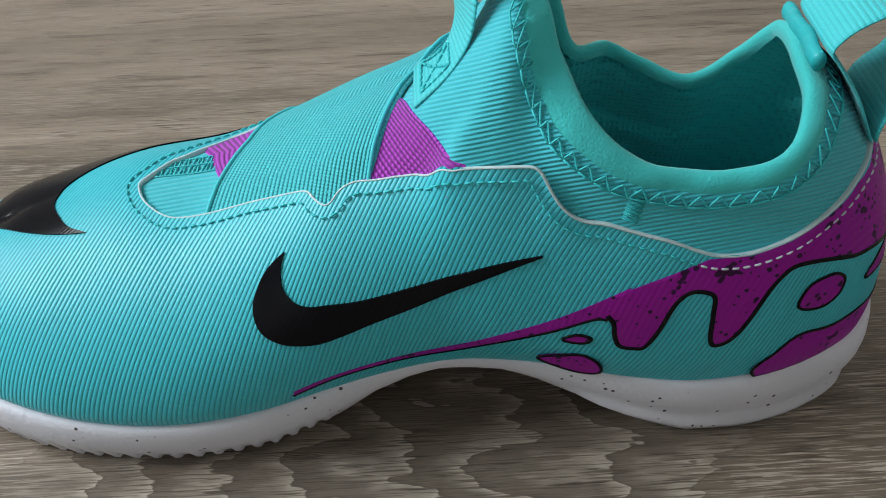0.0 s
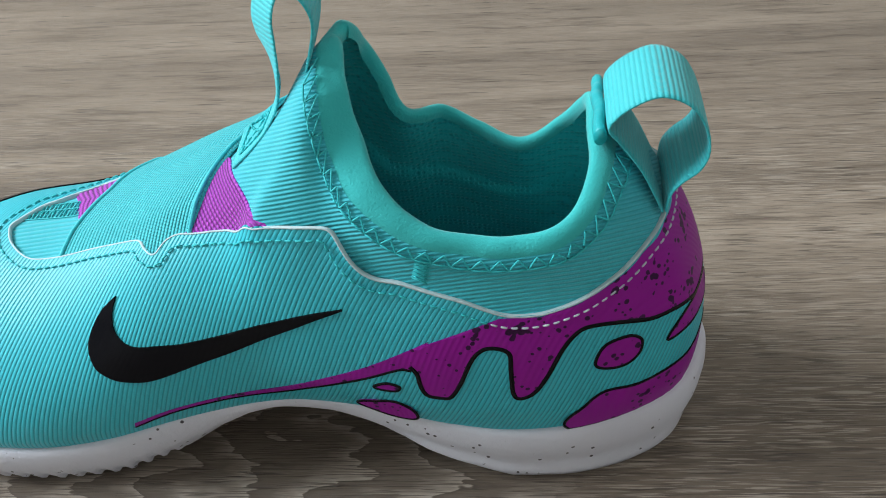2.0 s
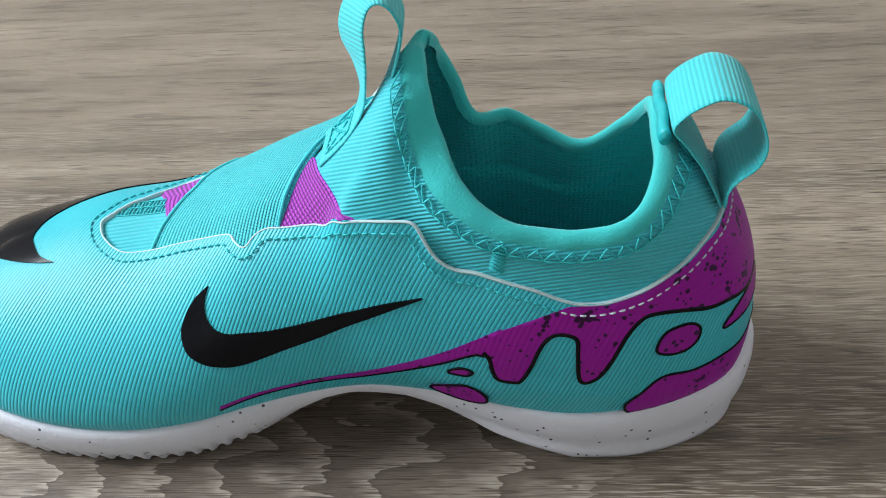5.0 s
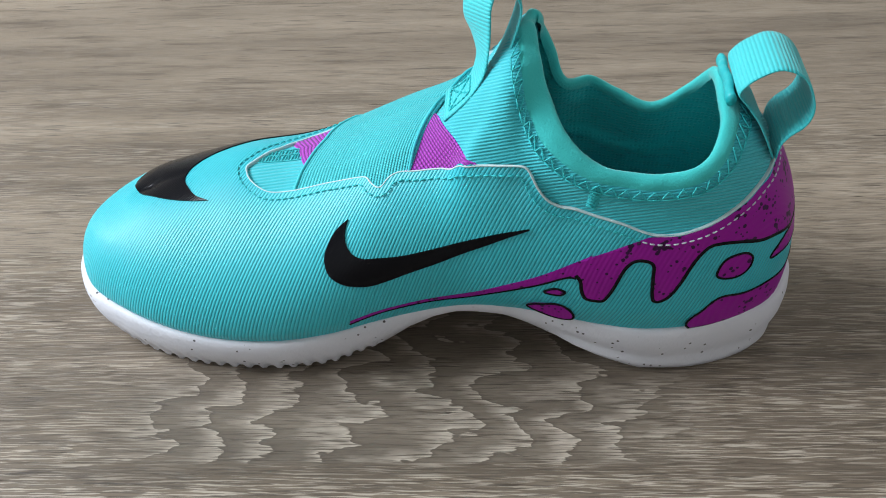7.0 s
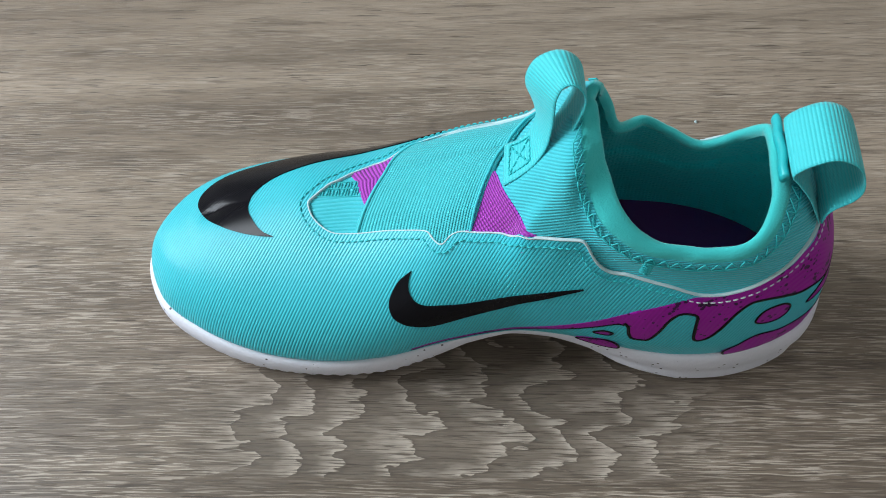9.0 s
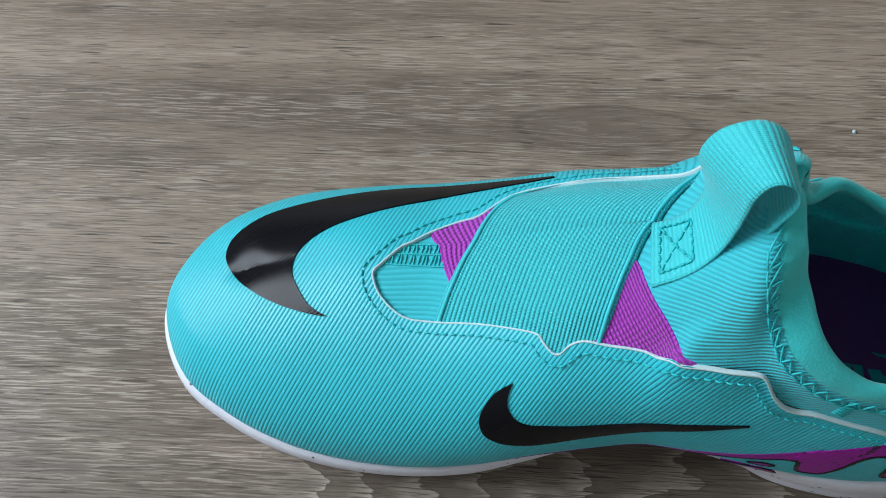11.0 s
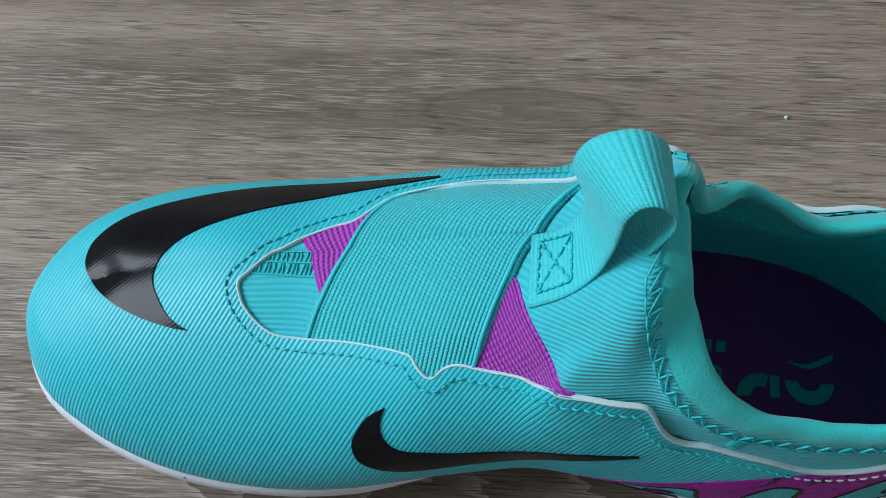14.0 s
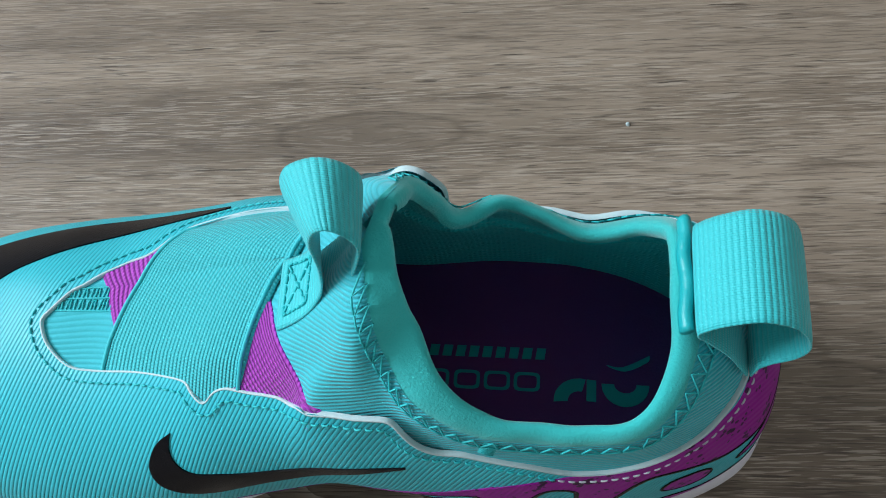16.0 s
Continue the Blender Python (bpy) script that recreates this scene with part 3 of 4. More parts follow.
def build_insole():
    bm = bmesh.new()
    s = np.linspace(0.3, 19.7, 100)
    near = around(SOLE, s)[:, :2] - outward(s) * 0.2
    far = around(SOLE, 40 - s)[:, :2] - outward(40 - s) * 0.2
    t = np.linspace(0, 1, 25)
    grid = np.empty((len(s), len(t), 3))
    grid[..., :2] = near[:, None] * (1 - t)[None, :, None] + far[:, None] * t[None, :, None]
    arch = np.exp(-(((s - 9) / 3.5) ** 4))
    grid[..., 2] = 1.65 + 0.3 * np.abs(2 * t - 1)[None, :] ** 6 + 0.3 * arch[:, None] * np.clip(1 - 2.5 * t, 0, 1)[None, :] ** 2
    sheet(bm, grid)
    made = part("insole", bm, insole_mat, shoe, "dark purple insole with teal printed marks")
    # printed marks: a sweep, a row of broad blocks and two rows of bars
    marks = []
    sweep = flowing([(6.65, 19.66), (7.1, 19.62), (7.82, 19.98), (7.75, 19.78), (7.15, 19.5)], (2,), 5, True)
    marks.append(sweep)
    turn = np.radians(np.linspace(180, 360, 13))
    marks.append(np.vstack([np.column_stack([7.16 + 0.64 * np.cos(turn), 19.12 + 0.62 * np.sin(turn)]), np.column_stack([7.16 + 0.3 * np.cos(turn[::-1]), 19.12 + 0.24 * np.sin(turn[::-1])])]))
    marks.append(np.array([(6.12, 18.62), (6.38, 18.6), (6.38, 19.2), (6.12, 19.22)]))
    turn = np.radians(np.linspace(75, 185, 9))
    marks.append(np.vstack([np.column_stack([5.92 + 0.68 * np.cos(turn), 18.62 + 0.62 * np.sin(turn)]), np.column_stack([5.92 + 0.3 * np.cos(turn[::-1]), 18.62 + 0.26 * np.sin(turn[::-1])])]))
    turn = np.linspace(0, 2 * np.pi, 25)
    rounded = np.column_stack([np.sign(np.cos(turn)) * np.abs(np.cos(turn)) ** 0.45, np.sign(np.sin(turn)) * np.abs(np.sin(turn)) ** 0.45])
    for x in (2.0, 2.85, 3.68, 4.5):
        # an open ring, drawn as one strip out and back
        marks.append(np.vstack([(x, 19.08) + rounded * (0.36, 0.27), (x, 19.08) + rounded[::-1] * (0.27, 0.19)]))
    for k in range(9):
        x = 1.75 + 0.37 * k
        marks.append(np.array([(x, 19.74), (x + 0.25, 19.74), (x + 0.29, 20.06), (x + 0.04, 20.06)]))
    for mark in marks:
        bm = bmesh.new()
        top = [bm.verts.new((x * CM, y * CM, 1.675 * CM)) for x, y in mark]
        low = [bm.verts.new((x * CM, y * CM, 1.6 * CM)) for x, y in mark]
        bm.faces.new(top)
        for i in range(len(top)):
            j = (i + 1) % len(top)
            bm.faces.new((top[i], top[j], low[j], low[i]))
        part("printed_mark", bm, mark_mat, made, "dull teal print", smooth=False)


def build_sole():
    bm = bmesh.new()
    s = np.linspace(0, 40, 1281)[:-1]
    knots = np.arange(41)
    low = np.interp(s, knots, [0, 0, 0, 0, .1, .58, 1.15, 1.52, 1.78, 1.82, 1.8, 1.68, 1.28, .6, .1, 0, 0, 0, .1, .35, .6, .4, .1, 0, 0, 0, 0, 0, .1, .2, .3, .3, .3, .2, .1, 0, 0, 0, 0, 0, 0])
    inset = np.interp(s, [0, 4, 6, 8, 10, 12, 14, 15, 17, 20, 24, 40], [.05, .1, .35, .4, .4, .4, .35, .28, .22, .1, .15, .1])
    flare = np.interp(s, [0, 1, 2.5, 4, 6, 12, 14, 18, 20, 22, 30, 33, 37, 40], [2.2, 1.9, 1.2, 1, 0.3, 0.3, 1, 1.4, 1.9, 1.8, 1.6, 4, 4, 2.2])
    top = around(SOLE, s)
    out = outward(s)
    toothed = np.clip(np.minimum(s - 12.8, 27.2 - s) * 2, 0, 1)
    lug = np.clip(1.6 * np.sin(s * 2 * np.pi * 3.4), -1, 1)
    lip = np.clip(np.maximum(6.5 - s, s - 33.5), 0, 1)
    rows = []
    for drop, push in ((0.04, -0.3), (-0.02, 0.0), (0.0, 0.1), (0.04, 0.15), (0.12, 0.18), (0.25, 0.2), (0.4, 0.2), (0.5, 0.195), (0.6, 0.18), (0.7, 0.14), (0.78, 0.09), (0.86, 0.03), (0.92, -0.06), (0.96, -0.15), (1.0, -0.3), (1.0, -1.2)):
        p = np.empty((len(s), 3))
        f = max(drop, 0) ** 2.5
        q = push * np.where(push > 0, flare, 1) * (1 - f) - inset * f + (push + 0.3 if drop == 1 else 0)
        q = q + lip * (0.14 * np.exp(-(((drop - 0.86) / 0.1) ** 2)) - 0.05 * np.exp(-(((drop - 0.6) / 0.1) ** 2)))
        q = q + 0.035 * lug * toothed * np.clip((drop - 0.5) * 4, 0, 1) * (drop < 1)
        p[:, :2] = top[:, :2] + out * q[:, None]
        z0 = low + (0.07 - 0.07 * lug) * toothed * (drop > 0.85)
        p[:, 2] = top[:, 2] + (z0 - top[:, 2]) * drop
        rows.append(p)
    made = sheet(bm, np.stack(rows, 1), closed_u=True)
    bm.faces.new([row[-1] for row in made])
    return part("sole", bm, sole_mat, shoe, "white rubber sole with dark specks and a toothed toe edge")


# the upper edge of the ribbed outer shell, as (s, v), near side from heel to toe and far side from toe to heel
EDGE_NEAR = [
    (-0.5, 0.64), (0.3, 0.64), (1.03, 0.635), (1.78, 0.628), (2.5, 0.58), (3.1, 0.518), (3.62, 0.47), (4.03, 0.464), (4.35, 0.488), (4.9, 0.538), (5.85, 0.562),
    (6.35, 0.532), (6.73, 0.524), (7.00, 0.536), (7.23, 0.560), (7.48, 0.592), (7.68, 0.592), (7.88, 0.572), (8.10, 0.548), (8.33, 0.524), (8.53, 0.504), (8.75, 0.484), (8.97, 0.468), (9.22, 0.448), (9.47, 0.428), (9.95, 0.408), (10.58, 0.456), (11.12, 0.512), (11.62, 0.536), (12.03, 0.556), (12.33, 0.576), (12.62, 0.600), (12.83, 0.596), (12.98, 0.564), (13.23, 0.616), (13.43, 0.664),
    (14.22, 0.712), (14.95, 0.73),
    (15.3, 0.738), (15.53, 0.768), (15.73, 0.815), (15.83, 0.86), (15.87, 0.893)]
TIP = [(15.87, 0.897), (15.8, 0.918), (15.7, 0.956), (15.58, 1.0)]
EDGE_FAR = [
    (24.42, 1.0), (24.52, 0.98), (24.78, 0.916), (25.15, 0.868), (25.45, 0.845), (25.98, 0.73), (26.75, 0.70), (27.75, 0.70), (28.95, 0.74),
    (30.3, 0.64), (31.0, 0.78), (31.6, 0.86), (32.2, 0.85), (32.8, 0.70), (33.2, 0.57), (34.2, 0.58), (35.0, 0.68), (35.7, 0.75), (36.5, 0.77), (37.4, 0.70), (39.0, 0.635), (39.5, 0.64)]
SHELL_TREE = None


def standing(s):
    """How far the free edge of the shell stands off the knit."""
    s = np.asarray(s, float)
    return 0.13 * np.exp(-(((s - 7.6) / 1.3) ** 4)) + 0.2 * np.exp(-(((s - 31.7) / 0.9) ** 4)) + 0.12 * np.exp(-(((s - 36.1) / 1.0) ** 4))


def unrolled(s, v, places):
    """Coordinates of the moulded ribs: steep down the side, slanting more over the top."""
    fine = np.linspace(0, 1, 101)
    near = np.asarray(s) % 40
    far = near > 20
    line = raw(np.where(far, 40 - near, near)[:, None], fine[None, :])
    girth = np.concatenate([np.zeros((len(s), 1)), np.cumsum(np.linalg.norm(np.diff(line, axis=1), axis=2), axis=1)], 1)
    slant = np.concatenate([np.zeros((len(s), 1)), np.cumsum(np.diff(girth, axis=1) * np.interp(fine[1:], [0.2, 0.75], [0.33, 0.62])[None, :], axis=1)], 1)
    back = raw(near[:, None], fine[None, :])
    over = np.concatenate([np.zeros((len(s), 1)), np.cumsum(np.linalg.norm(np.diff(back[:, ::-1], axis=1), axis=2), axis=1)], 1) * 0.62
    rise = np.empty(v.shape)
    for i in range(len(s)):
        rise[i] = slant[i, -1] + np.interp(1 - v[i], fine, over[i]) if far[i] else np.interp(v[i], fine, slant[i])
    # over the toe box the ribs lie in parallel planes
    level = 0.25 * (places[..., 2] - 1.8) + 0.36 * (places[..., 1] - 14.6)
    share = np.clip((near - 12.5) / 3.0, 0, 1)[:, None]
    share = share * share * (3 - 2 * share)
    rise = rise * (1 - share) + level * share
    return np.stack([places[..., 0] * 0.85 - rise, rise], -1)


def build_shell():
    global SHELL_TREE
    bm = bmesh.new()
    ends = EDGE_NEAR + [(15.871, 1.0)] + EDGE_FAR
    s = np.unique(np.r_[np.linspace(-0.5, 39.5, 721), [p[0] for p in ends]])
    top = np.interp(s, [p[0] for p in ends], [p[1] for p in ends])
    f = np.linspace(0, 1, 57)
    v = top[:, None] * f[None, :]

    def skin(s, v):
        lift = np.interp(v, [0, 0.05, 1], [0.02, 0.1, 0.1]) + standing(s)[:, None] * np.clip((v / np.interp(s, [p[0] for p in ends], [p[1] for p in ends])[:, None] - 0.6) / 0.4, 0, 1) ** 2
        places = surface(s[:, None], v, lift)
        # no ridge below the tongue
        if len(s) > 100:
            weight = np.exp(-(((s[:, None] - s[None, :]) / 0.9) ** 2)) * np.gradient(s)[None, :]
            soft = np.einsum("ij,jkl->ikl", weight / weight.sum(1, keepdims=True), places)
            share = np.exp(-(((s - 10.6) / 1.8) ** 4))[:, None] * np.clip((1 - v / v.max(1, keepdims=True)) * 5, 0, 1)
            places += share[..., None] * (soft - places)
            # no pinch where the sections meet over the toe
            weight = np.exp(-(((s[:, None] - s[None, :]) / 1.7) ** 2)) * np.gradient(s)[None, :]
            soft = np.einsum("ij,jkl->ikl", weight / weight.sum(1, keepdims=True), places)
            share = np.exp(-(((s - 20) / 1.7) ** 4))[:, None] * np.interp(v, [0.5, 0.7, 1.0], [0, 0.9, 0.9])
            places += share[..., None] * (soft - places)
        # soft dents and swellings beside the toe box
        for s0, v0, a, b, deep in ((16.3, 0.6, 0.5, 0.2, -0.03), (15.5, 0.52, 0.5, 0.2, 0.03), (17.1, 0.55, 0.5, 0.2, 0.03), (6.2, 0.3, 0.8, 0.25, -0.03)):
            places += (deep * np.exp(-(((s[:, None] - s0) / a) ** 2) - ((v - v0) / b) ** 2))[..., None] * np.array([0.1, -0.7, 0.7])
        sheet(bm, places, uv=unrolled(s, v, places))

    # the skin is cut where the edge steps up at the toe window
    for keep in (s < 15.8705, s > 15.8705):
        skin(s[keep], v[keep])
    s = np.linspace(15.58, 15.87, 12)
    low = np.interp(s, [p[0] for p in TIP[::-1]], [p[1] for p in TIP[::-1]])
    skin(s, low[:, None] + (1 - low)[:, None] * np.linspace(0, 1, 6)[None, :])
    bmesh.ops.remove_doubles(bm, verts=bm.verts, dist=0.00003)
    SHELL_TREE = BVHTree.FromBMesh(bm)
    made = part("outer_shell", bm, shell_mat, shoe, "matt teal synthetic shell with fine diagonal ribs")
    run = np.vstack([up_from(EDGE_NEAR), up_from(TIP[1:]), [(40 - s, 1 - v) for s, v in EDGE_FAR[1:]]])
    flow = flowing(run, (), 5)
    places, normals = line_on_form(flow, 0.1 + standing(np.where(flow[:, 1] < 0, flow[:, 0], 40 - flow[:, 0])), 0.05)
    for _ in range(3):
        places[1:-1] = (places[:-2] + places[1:-1] + places[2:]) / 3
    _, side = frame_of(places, normals)
    for _ in range(4):
        side[1:-1] = (side[:-2] + side[1:-1] + side[2:]) / 3
    inward = side / np.linalg.norm(side, axis=1, keepdims=True)
    if inward[len(inward) // 3][2] > 0:
        inward = -inward
    bm = bmesh.new()
    rows = [places + inward * 0.04 - normals * 0.015, places + inward * 0.035 + normals * 0.012, places + normals * 0.006, places - inward * 0.012 - normals * 0.03, places - inward * 0.005 - normals * 0.12]
    sheet(bm, np.stack(rows, 1))
    part("cut_edge", bm, edge_mat, made, "pale cut edge of the shell")
    # a row of stitches inside the edge
    bm = bmesh.new()
    seam = evenly(np.hstack([places + inward * 0.3, normals]), 0.235)
    turn = np.gradient(seam[:, :3], axis=0)
    turn /= np.linalg.norm(turn, axis=1, keepdims=True) + 1e-12
    pale = bmesh.new()
    for place, way, normal in zip(seam[:, :3], turn, seam[:, 3:]):
        if place[1] > 20.3 and place[0] > 0:
            continue
        f = np.linspace(-1, 1, 7)[:, None]
        tube(pale if place[0] > 5.4 else bm, place + way * f * 0.088 + normal * (0.026 - 0.05 * f**4), 0.026 * np.sqrt(np.clip(1.08 - f[:, 0] ** 4, 0.1, 1)), 6)
    tagged(part("edge_stitching", bm, thread_mat, made, "teal stitching along the edge"), kind="stuff")
    tagged(part("edge_stitching", pale, pale_thread_mat, made, "pale stitching along the purple heel"), kind="stuff")
    return made


def strip(name, left, right, lift, material, label, bow=0.0, parts=(60, 30), dip=0.0):
    """An elastic band between two (u, w) lines, with its thickness."""
    bm = bmesh.new()
    a, b = evenly(np.hstack([on_form(flowing(left), 0), flowing(left)]), 0.01), evenly(np.hstack([on_form(flowing(right), 0), flowing(right)]), 0.01)
    t = np.linspace(0, 1, parts[0])
    pick = lambda line: np.stack([np.interp(t, np.linspace(0, 1, len(line)), line[:, k]) for k in (3, 4)], 1)
    a, b = pick(a), pick(b)
    f = np.linspace(0, 1, parts[1])
    flat = a[:, None] * (1 - f)[None, :, None] + b[:, None] * f[None, :, None]
    height = lift + bow * (1 - np.abs(2 * f - 1)[None, :] ** 4) * np.ones((len(t), 1))
    height -= dip * (np.clip(1.25 - t / 0.2, 0, 1) + np.clip(1.2 - (1 - t) / 0.12, 0, 1))[:, None]
    height[:, 0] = height[:, 1] - 0.09
    height[:, -1] = height[:, -2] - 0.09
    places = on_form(flat, height)
    length = np.linalg.norm(np.diff(places[:, parts[1] // 2], axis=0), axis=1).sum()
    width = np.linalg.norm(np.diff(places[parts[0] // 2], axis=0), axis=1).sum()
    uv = np.stack(np.meshgrid(t * length, f * width, indexing="ij"), -1)
    sheet(bm, places, uv=uv)
    made = part(name, bm, material, shoe, label)
    return made, places


def build_straps():
    bm = bmesh.new()
    t, f = np.linspace(0, 1, 40), np.linspace(0, 1, 30)
    ends = [np.array(line) for line in ([(0.68, 16.0, 7.56), (0.45, 16.4, 7.9), (-0.2, 17.4, 8.1), (-0.88, 18.52, 8.1), (-1.6, 19.6, 7.9)],
                                        [(-1.57, 16.08, 6.78), (-1.78, 16.65, 7.22), (-2.2, 17.6, 7.5), (-2.6, 18.6, 7.5), (-2.9, 19.6, 7.3)])]
    ends = [np.stack([np.interp(t, np.linspace(0, 1, 5), line[:, k]) for k in range(3)], 1) for line in ends]
    grid = ends[0][:, None] * (1 - f)[None, :, None] + ends[1][:, None] * f[None, :, None]
    for i in range(len(t)):
        for j in range(len(f)):
            spot, normal, _, _ = KNIT_TREE.find_nearest(Vector(grid[i, j]) * CM)
            if normal.dot(spot - Vector((0, 0.193, 0.04))) < 0:
                normal = -normal
            grid[i, j] = np.array(spot) / CM + np.array(normal) * (0.0 if j == 0 else 0.07)
    uv = np.stack(np.meshgrid(t * 4.2, f * 2.6, indexing="ij"), -1)
    sheet(bm, grid, uv=uv)
    part("purple_elastic", bm, purple_elastic_mat, shoe, "bright purple woven elastic band")
    strip("purple_elastic", [(15.3, 0.12), (15.22, 0.04), (15.1, -0.04), (14.93, -0.112), (14.75, -0.18)],
          [(13.9, 0.24), (13.9, 0.12), (13.9, 0.04), (13.9, -0.06), (13.9, -0.15)], 0.08, purple_elastic_mat, "bright purple woven elastic band", parts=(30, 20))
    left = [(14.97, -0.34), (14.95, -0.27), (14.88, -0.16), (14.78, -0.028), (14.55, 0.116), (14.3, 0.21), (13.95, 0.29), (13.85, 0.34)]
    right = [(12.3, -0.52), (12.28, -0.456), (12.31, -0.3), (12.34, -0.14), (12.33, -0.01), (11.9, 0.115), (10.95, 0.24), (10.8, 0.29)]
    made, places = strip("elastic_strap", left, right, 0.13, strap_mat, "wide teal woven elastic strap over the instep", 0.04, (90, 60), 0.16)
    for row in (2, -3):
        bm = bmesh.new()
        tube(bm, places[2:-2, row] + (0, -0.01, 0.02), 0.05, 8)
        part("selvedge", bm, strap_mat, made, "rolled edge of the strap")


# (x, z) on the side, (x, y) on the toe, (s, v) at the heel
SIDE_PRINT = [
    (-3.50, 5.90), (-3.59, 5.57), (-3.55, 5.26), (-3.34, 5.01), (-3.03, 4.91), (-2.61, 4.94), (-1.85, 5.01), (-0.86, 5.26), (0.12, 5.61), (1.07, 5.93), (2.01, 6.13), (2.03, 6.09),
    (1.31, 5.79), (0.34, 5.31), (-0.66, 4.79), (-1.66, 4.40), (-2.43, 4.10), (-2.94, 3.97), (-3.44, 3.99), (-3.78, 4.09), (-4.09, 4.30), (-4.23, 4.59), (-4.24, 4.91), (-4.08, 5.29), (-3.85, 5.60)]
TOE_PRINT = [
    (-8.44, 17.56), (-8.98, 17.64), (-9.69, 17.83), (-10.43, 18.13), (-11.14, 18.59), (-11.6, 19.1), (-11.78, 19.55), (-11.7, 20.0), (-11.29, 20.45), (-10.72, 20.85), (-9.79, 21.2), (-8.29, 21.58),
    (-6.28, 21.9), (-4.27, 21.85), (-2.9, 21.66), (-2.9, 21.6), (-4.25, 21.5), (-5.51, 21.3), (-6.75, 20.93), (-7.87, 20.48), (-8.73, 20.11), (-9.29, 19.71), (-9.6, 19.24), (-9.6, 18.74), (-9.34, 18.28), (-8.96, 17.84)]
SPIKE_TOP = [(3.93, 5.30), (3.25, 4.92), (2.32, 4.41), (1.33, 3.93), (0.05, 3.32), (-1.24, 3.16), (-2.56, 2.88), (-3.62, 2.49)]
SPIKE_LOW = [(-3.67, 2.29), (-2.57, 2.73), (-1.27, 3.00), (0.05, 3.09), (1.35, 3.64), (2.33, 4.05), (3.16, 4.42), (3.48, 4.41)]
DRIP = [
    (-3.0, 0.25), (-1.5, 0.28), (0.0, 0.30), (0.83, 0.30), (1.07, 0.31), (1.55, 0.336), (2.0, 0.352), (2.5, 0.384), (2.9, 0.396), (3.12, 0.38), (3.33, 0.308), (3.53, 0.192), (3.7, 0.124),
    (3.9, 0.1), (4.0, 0.124), (4.03, 0.216), (4.05, 0.284), (4.2, 0.308), (4.42, 0.304), (4.6, 0.256), (4.78, 0.152), (4.95, 0.092), (5.12, 0.084), (5.35, 0.088), (5.45, 0.12),
    (5.5, 0.164), (5.62, 0.19)]
DRIP_TOP = [
    (5.62, 0.26), (5.23, 0.312), (4.2, 0.452), (3.62, 0.458), (3.1, 0.506), (2.5, 0.568), (1.78, 0.616), (1.03, 0.623), (0.3, 0.628),
    (-1.0, 0.62), (-3.0, 0.5)]


def closed_line(path, corners=()):
    return flowing(up_from(path), corners, 6, True)


def build_prints():
    patch("side_print", flowing(SIDE_PRINT, (0, 10, 11), 6, True), 0.14, print_mat, "glossy black curved tick shape", (0.1, 0.1), draped("side"), (1, 1))
    patch("toe_print", flowing(TOE_PRINT, (0, 14, 15), 6, True), 0.14, print_mat, "large glossy black curved tick shape on the toe", (0.1, 0.1), draped("top"), (1, 1))
    spike = np.vstack([flowing(SPIKE_TOP, (), 5), flowing(SPIKE_LOW, (), 5)])
    patch("side_line", spike, 0.112, purple_mat, "thin purple line running out from the heel graphic", (0.1, 0.1), draped("side"), (1, 1))
    low, top = flowing(up_from(DRIP), (), 5), up_from(DRIP_TOP)
    heel = patch("heel_graphic", np.vstack([low, top]), 0.116, purple_mat, "speckled purple dripping paint graphic", (0.1, 0.016))
    spots = (
        [(2.9, 0.232), (2.75, 0.30), (2.4, 0.316), (2.2, 0.284), (2.25, 0.232), (2.48, 0.2), (2.78, 0.204)],
        [(1.07, 0.292), (1.5, 0.268), (1.7, 0.232), (1.28, 0.224), (0.7, 0.21), (0.3, 0.2), (0.3, 0.28)],
        [(3.2, 0.0), (3.03, 0.06), (2.73, 0.108), (2.25, 0.104), (1.65, 0.112), (1.18, 0.11), (0.2, 0.1), (0.2, 0.0), (1.6, 0.0)],
        [(6.38, 0.08), (6.1, 0.104), (5.84, 0.1), (5.9, 0.084), (6.1, 0.078)],
        [(6.93, 0.016), (6.4, 0.032), (5.98, 0.042), (5.66, 0.026), (5.62, 0.004), (6.2, 0.002)])
    for spot in spots:
        patch("purple_blob", closed_line(spot), 0.116, purple_mat, "speckled purple print", (0.1, 0.016))
    bm = bmesh.new()
    ribbon_on_form(bm, low, 0.122, 0.11)
    ribbon_on_form(bm, SPIKE_LOW, 0.118, 0.07, draped("side"))
    part("outline", bm, print_mat, heel, "black outline of the graphic")
    for spot in spots:
        bm = bmesh.new()
        line = closed_line(spot)
        ribbon_on_form(bm, np.vstack([line, line[:1]]), 0.122, 0.075)
        part("outline", bm, print_mat, heel, "black outline of the graphic")


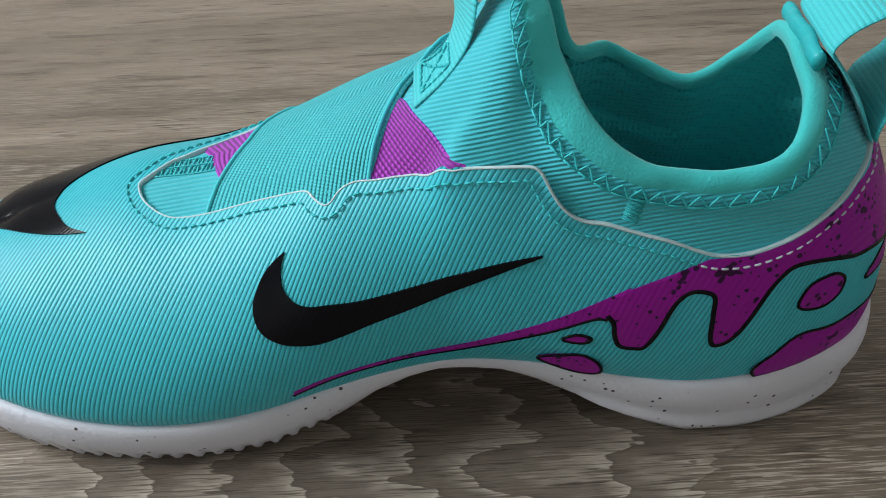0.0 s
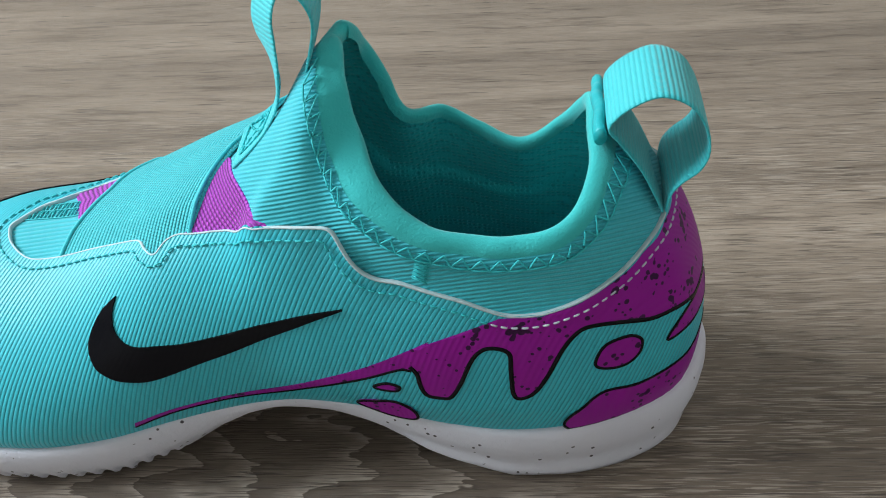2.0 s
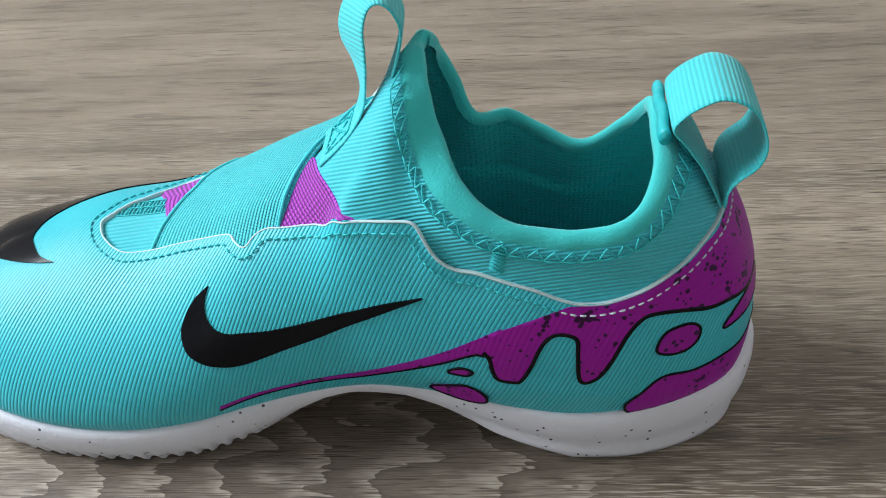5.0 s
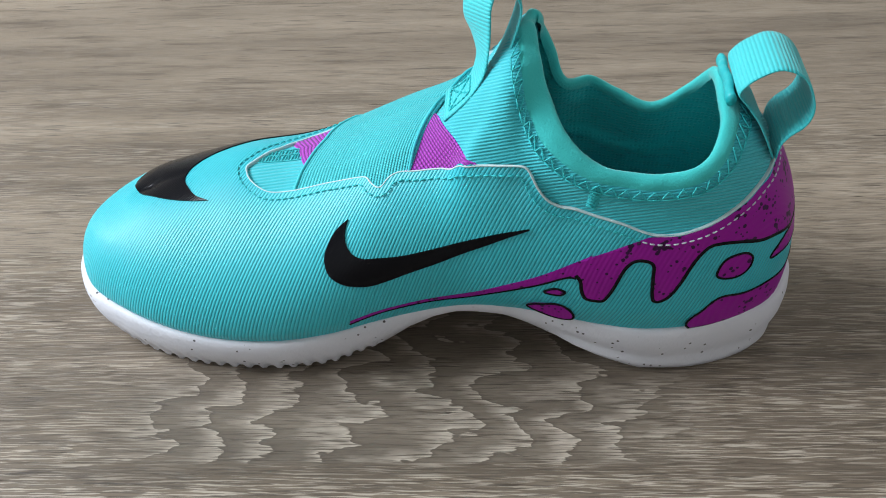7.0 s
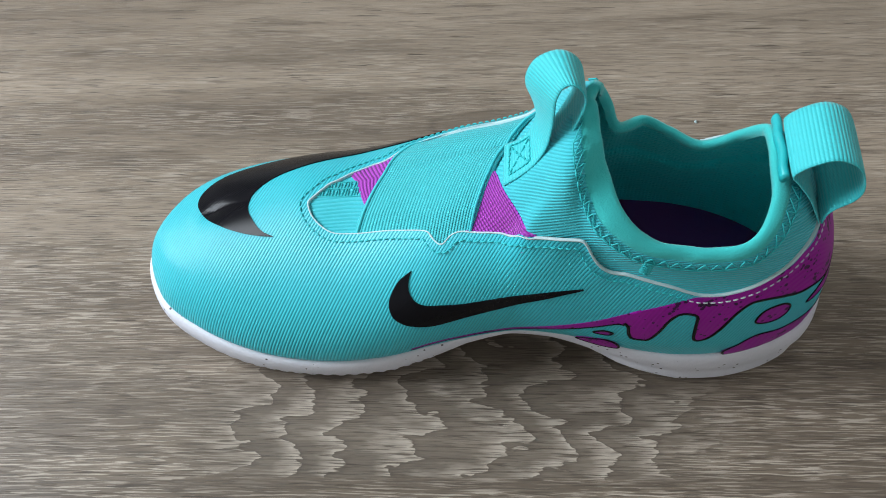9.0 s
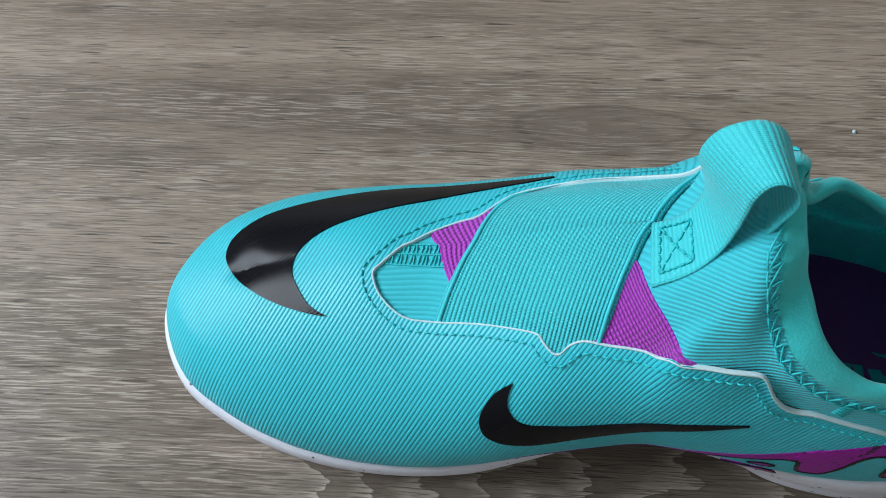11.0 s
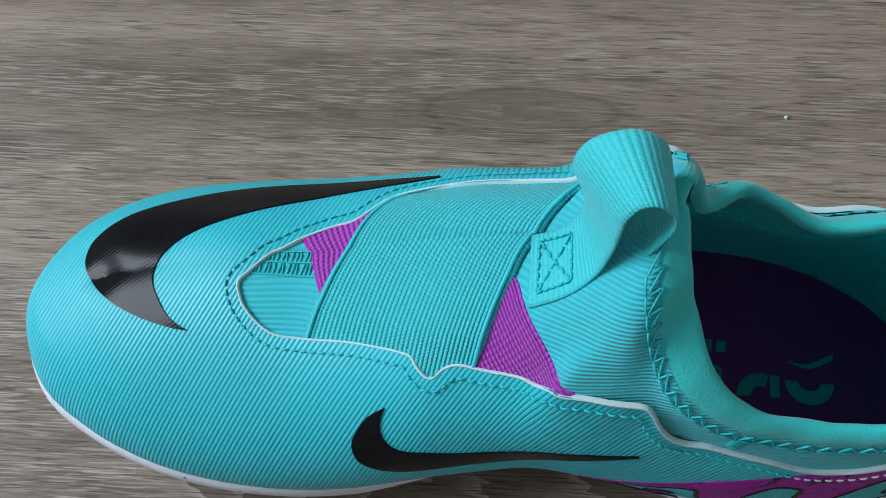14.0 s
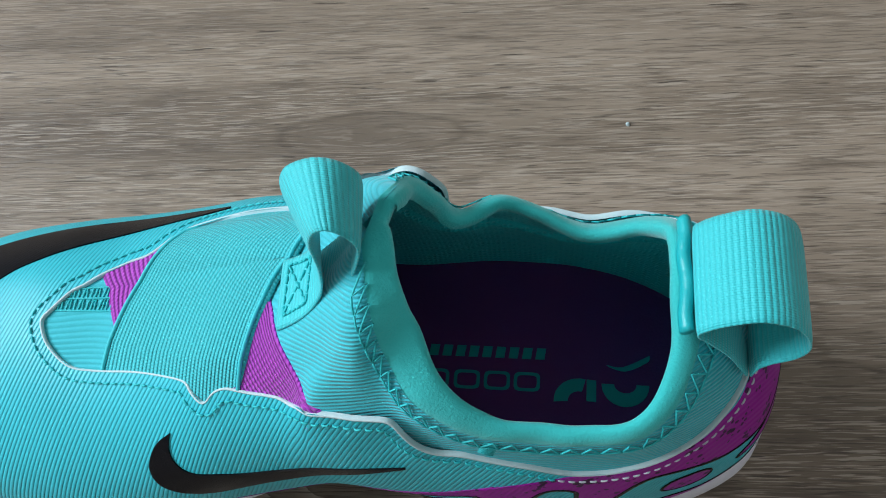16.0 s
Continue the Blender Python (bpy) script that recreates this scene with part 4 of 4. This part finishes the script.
def build_collar_seam():
    bm = bmesh.new()
    s = np.linspace(-9.6, 9.6, 1200)
    base = surface(s, band_v(s), 0.05)
    line = evenly(np.hstack([base, s[:, None]]), 0.2)
    s = line[:, 3]
    knots = []
    for k, at in enumerate(s):
        knots.append(surface(at, band_v(at) + (0.012 if k % 2 else -0.06), 0.055))
    tube(bm, flowing(np.array(knots), range(len(knots)), 4), 0.024, 5)
    for k, at in enumerate(s[:-2]):
        if k % 2 == 0:
            ends = np.array([(at, band_v(at) - 0.06), (s[k + 1], band_v(s[k + 1]) - 0.064), (s[k + 2], band_v(s[k + 2]) - 0.06)])
            tube(bm, surface(ends[:, 0], ends[:, 1], 0.05), 0.024, 5)
    part("zigzag_seam", bm, thread_mat, shoe, "teal zigzag stitching under the collar band")
    # the short side seam with close stitches
    bm = bmesh.new()
    for k in range(15):
        v = 0.59 + 0.0135 * k
        tube(bm, np.array([surface(5.42, v, -0.01), surface(5.5 + 0.1 * (k % 2), v + 0.01, 0.025), surface(5.72, v + 0.016, -0.01)]), 0.02, 5)
    part("side_seam", bm, thread_mat, shoe, "close teal bar stitching")


def build_embroidery():
    bm = bmesh.new()
    for w in (-0.075, -0.03, 0.015):
        tube(bm, on_form([(u, w) for u in np.linspace(15.75, 14.9, 24)], 0.015), 0.02, 5)
    for k in range(16):
        u = 15.72 - 0.053 * k
        lean = 0.02 * math.sin(k * 2.3)
        for w in (-0.07, -0.025):
            tube(bm, on_form([(u, w), (u + lean / 2, w + 0.02), (u + lean, w + 0.036)], [0.01, 0.035, 0.01]), 0.022, 5)
    part("embroidery", bm, thread_mat, shoe, "raised teal embroidered bars on the knit")


def loop_tab(name, line, wide, material, label, thick=0.09):
    """A webbing loop: rows of near-edge place and far-edge place."""
    bm = bmesh.new()
    line = np.array([(*a, *b) for a, b in line], float)
    line = evenly(flowing(line, (), 10), 0.05)
    near, far = line[:, :3], line[:, 3:]
    across = far - near
    across /= np.linalg.norm(across, axis=1, keepdims=True)
    along = np.gradient((near + far) / 2, axis=0)
    out = np.cross(along, across)
    out /= np.linalg.norm(out, axis=1, keepdims=True)
    f = np.linspace(0, 1, 17)
    mid = near[:, None] * (1 - f)[None, :, None] + far[:, None] * f[None, :, None]
    h = thick / 2 * (1 - np.abs(2 * f - 1) ** 8 * 0.6)
    run = np.r_[0, np.cumsum(np.linalg.norm(np.diff((near + far) / 2, axis=0), axis=1))]
    upper, lower = mid + out[:, None] * h[None, :, None], mid - out[:, None] * h[None, :, None]
    ring = np.concatenate([upper, lower[:, ::-1]], 1)
    width = np.linalg.norm(far - near, axis=1).mean()
    across_uv = np.r_[f, 1 + f[::-1] * 0.0 - (1 - f[::-1])] * width
    uv = np.stack(np.meshgrid(run, across_uv, indexing="ij"), -1)
    rows = sheet(bm, ring, closed_v=True, uv=uv)
    bm.faces.new(rows[0])
    bm.faces.new(rows[-1])
    return part(name, bm, material, shoe, label)


def build_tabs():
    front = [
        ((-0.62, 17.7, 8.42), (-0.65, 19.25, 8.6)), ((-0.1, 17.72, 8.92), (-0.2, 19.3, 8.84)), ((0.28, 17.8, 9.35), (0.12, 19.4, 9.18)), ((0.6, 17.95, 9.9), (0.28, 19.5, 9.8)),
        ((0.74, 18.0, 10.7), (0.14, 19.5, 10.45)), ((0.78, 18.0, 11.4), (-0.07, 19.5, 11.0)), ((0.8, 18.0, 11.9), (-0.06, 19.5, 11.55)), ((0.95, 18.0, 12.35), (0.2, 19.5, 12.1)),
        ((1.2, 18.0, 12.5), (0.75, 19.5, 12.42)), ((1.48, 18.0, 12.3), (1.2, 19.5, 12.3)), ((1.64, 18.0, 11.8), (1.5, 19.5, 11.85)), ((1.46, 18.0, 11.0), (1.4, 19.5, 11.2)),
        ((1.14, 17.95, 10.2), (1.12, 19.45, 10.4)), ((0.74, 17.85, 9.6), (0.78, 19.4, 9.65)), ((0.25, 17.75, 9.1), (0.35, 19.35, 9.1)), ((-0.08, 17.7, 8.78), (0.0, 19.3, 8.72)),
        ((-0.5, 17.7, 8.3), (-0.5, 19.25, 8.45))]
    tab = loop_tab("front_pull_tab", front, 1.5, webbing_mat, "teal grosgrain pull loop standing on the tongue")
    bm = bmesh.new()
    corners = [(-0.48, 17.95), (0.14, 18.02), (0.1, 19.08), (-0.5, 19.08)]
    for a, b in ((0, 1), (1, 2), (2, 3), (3, 0), (0, 2), (1, 3)):
        p, q = np.array(corners[a]), np.array(corners[b])
        for f in np.arange(0, 0.95, 0.2):
            ends = np.array([p + (q - p) * (f + g) for g in (0.01, 0.09, 0.17)])
            share = (ends[:, 1] - 17.7) / 1.55
            z = np.interp(ends[:, 0], [-0.62, -0.1, 0.25], [8.42, 8.92, 9.33]) * (1 - share) + np.interp(ends[:, 0], [-0.65, -0.2, 0.12], [8.6, 8.84, 9.18]) * share + np.array([0.055, 0.09, 0.055])
            tube(bm, np.column_stack([ends, z]), 0.03, 5)
    part("box_stitch", bm, thread_mat, tab, "crossed box stitching")
    heel = [(9.12, 7.5), (8.6, 8.55), (8.1, 9.25), (7.82, 9.6), (7.95, 9.9), (8.3, 10.2), (8.8, 10.42), (9.3, 10.3), (9.65, 9.98), (9.9, 9.45), (9.95, 9.02), (9.8, 8.62), (9.45, 8.28), (9.25, 7.95), (9.2, 7.5)]
    loop_tab("heel_pull_tab", [((x, 17.5, z - 0.05), (x, 19.8, z - 0.03)) for x, z in heel], 2.4, webbing_mat, "teal grosgrain pull loop at the heel")
    # the binding folded over the heel of the rim
    bm = bmesh.new()
    fold = evenly(np.array([(7.66 - 0.03 * math.sin(k), y, 9.3 + 0.06 - 0.05 * (y - 18.9) ** 2 + 0.015 * math.sin(3 * k)) for k, y in enumerate(np.linspace(17.7, 20.1, 13))]), 0.08)
    tube(bm, fold, 0.15, 10, flat=1.5)
    part("heel_binding", bm, binding_mat, shoe, "satin teal binding at the heel rim")


build_knit()
build_collar()
build_lining()
build_insole()
build_sole()
build_shell()
build_straps()
build_prints()
build_collar_seam()
build_embroidery()
build_tabs()


def build_crumb():
    """A tiny pale crumb lying behind the shoe."""
    bm = bmesh.new()
    bmesh.ops.create_icosphere(bm, subdivisions=2, radius=0.0007)
    for vert in bm.verts:
        vert.co *= 1 + 0.4 * noise.noise(vert.co * 1500)
        vert.co += Vector((0.0745, 0.2865, 0.0004))
    tagged(link_mesh("crumb", bm, edge_mat), "tiny pale crumb lying on the wooden table", "crumb")


build_crumb()
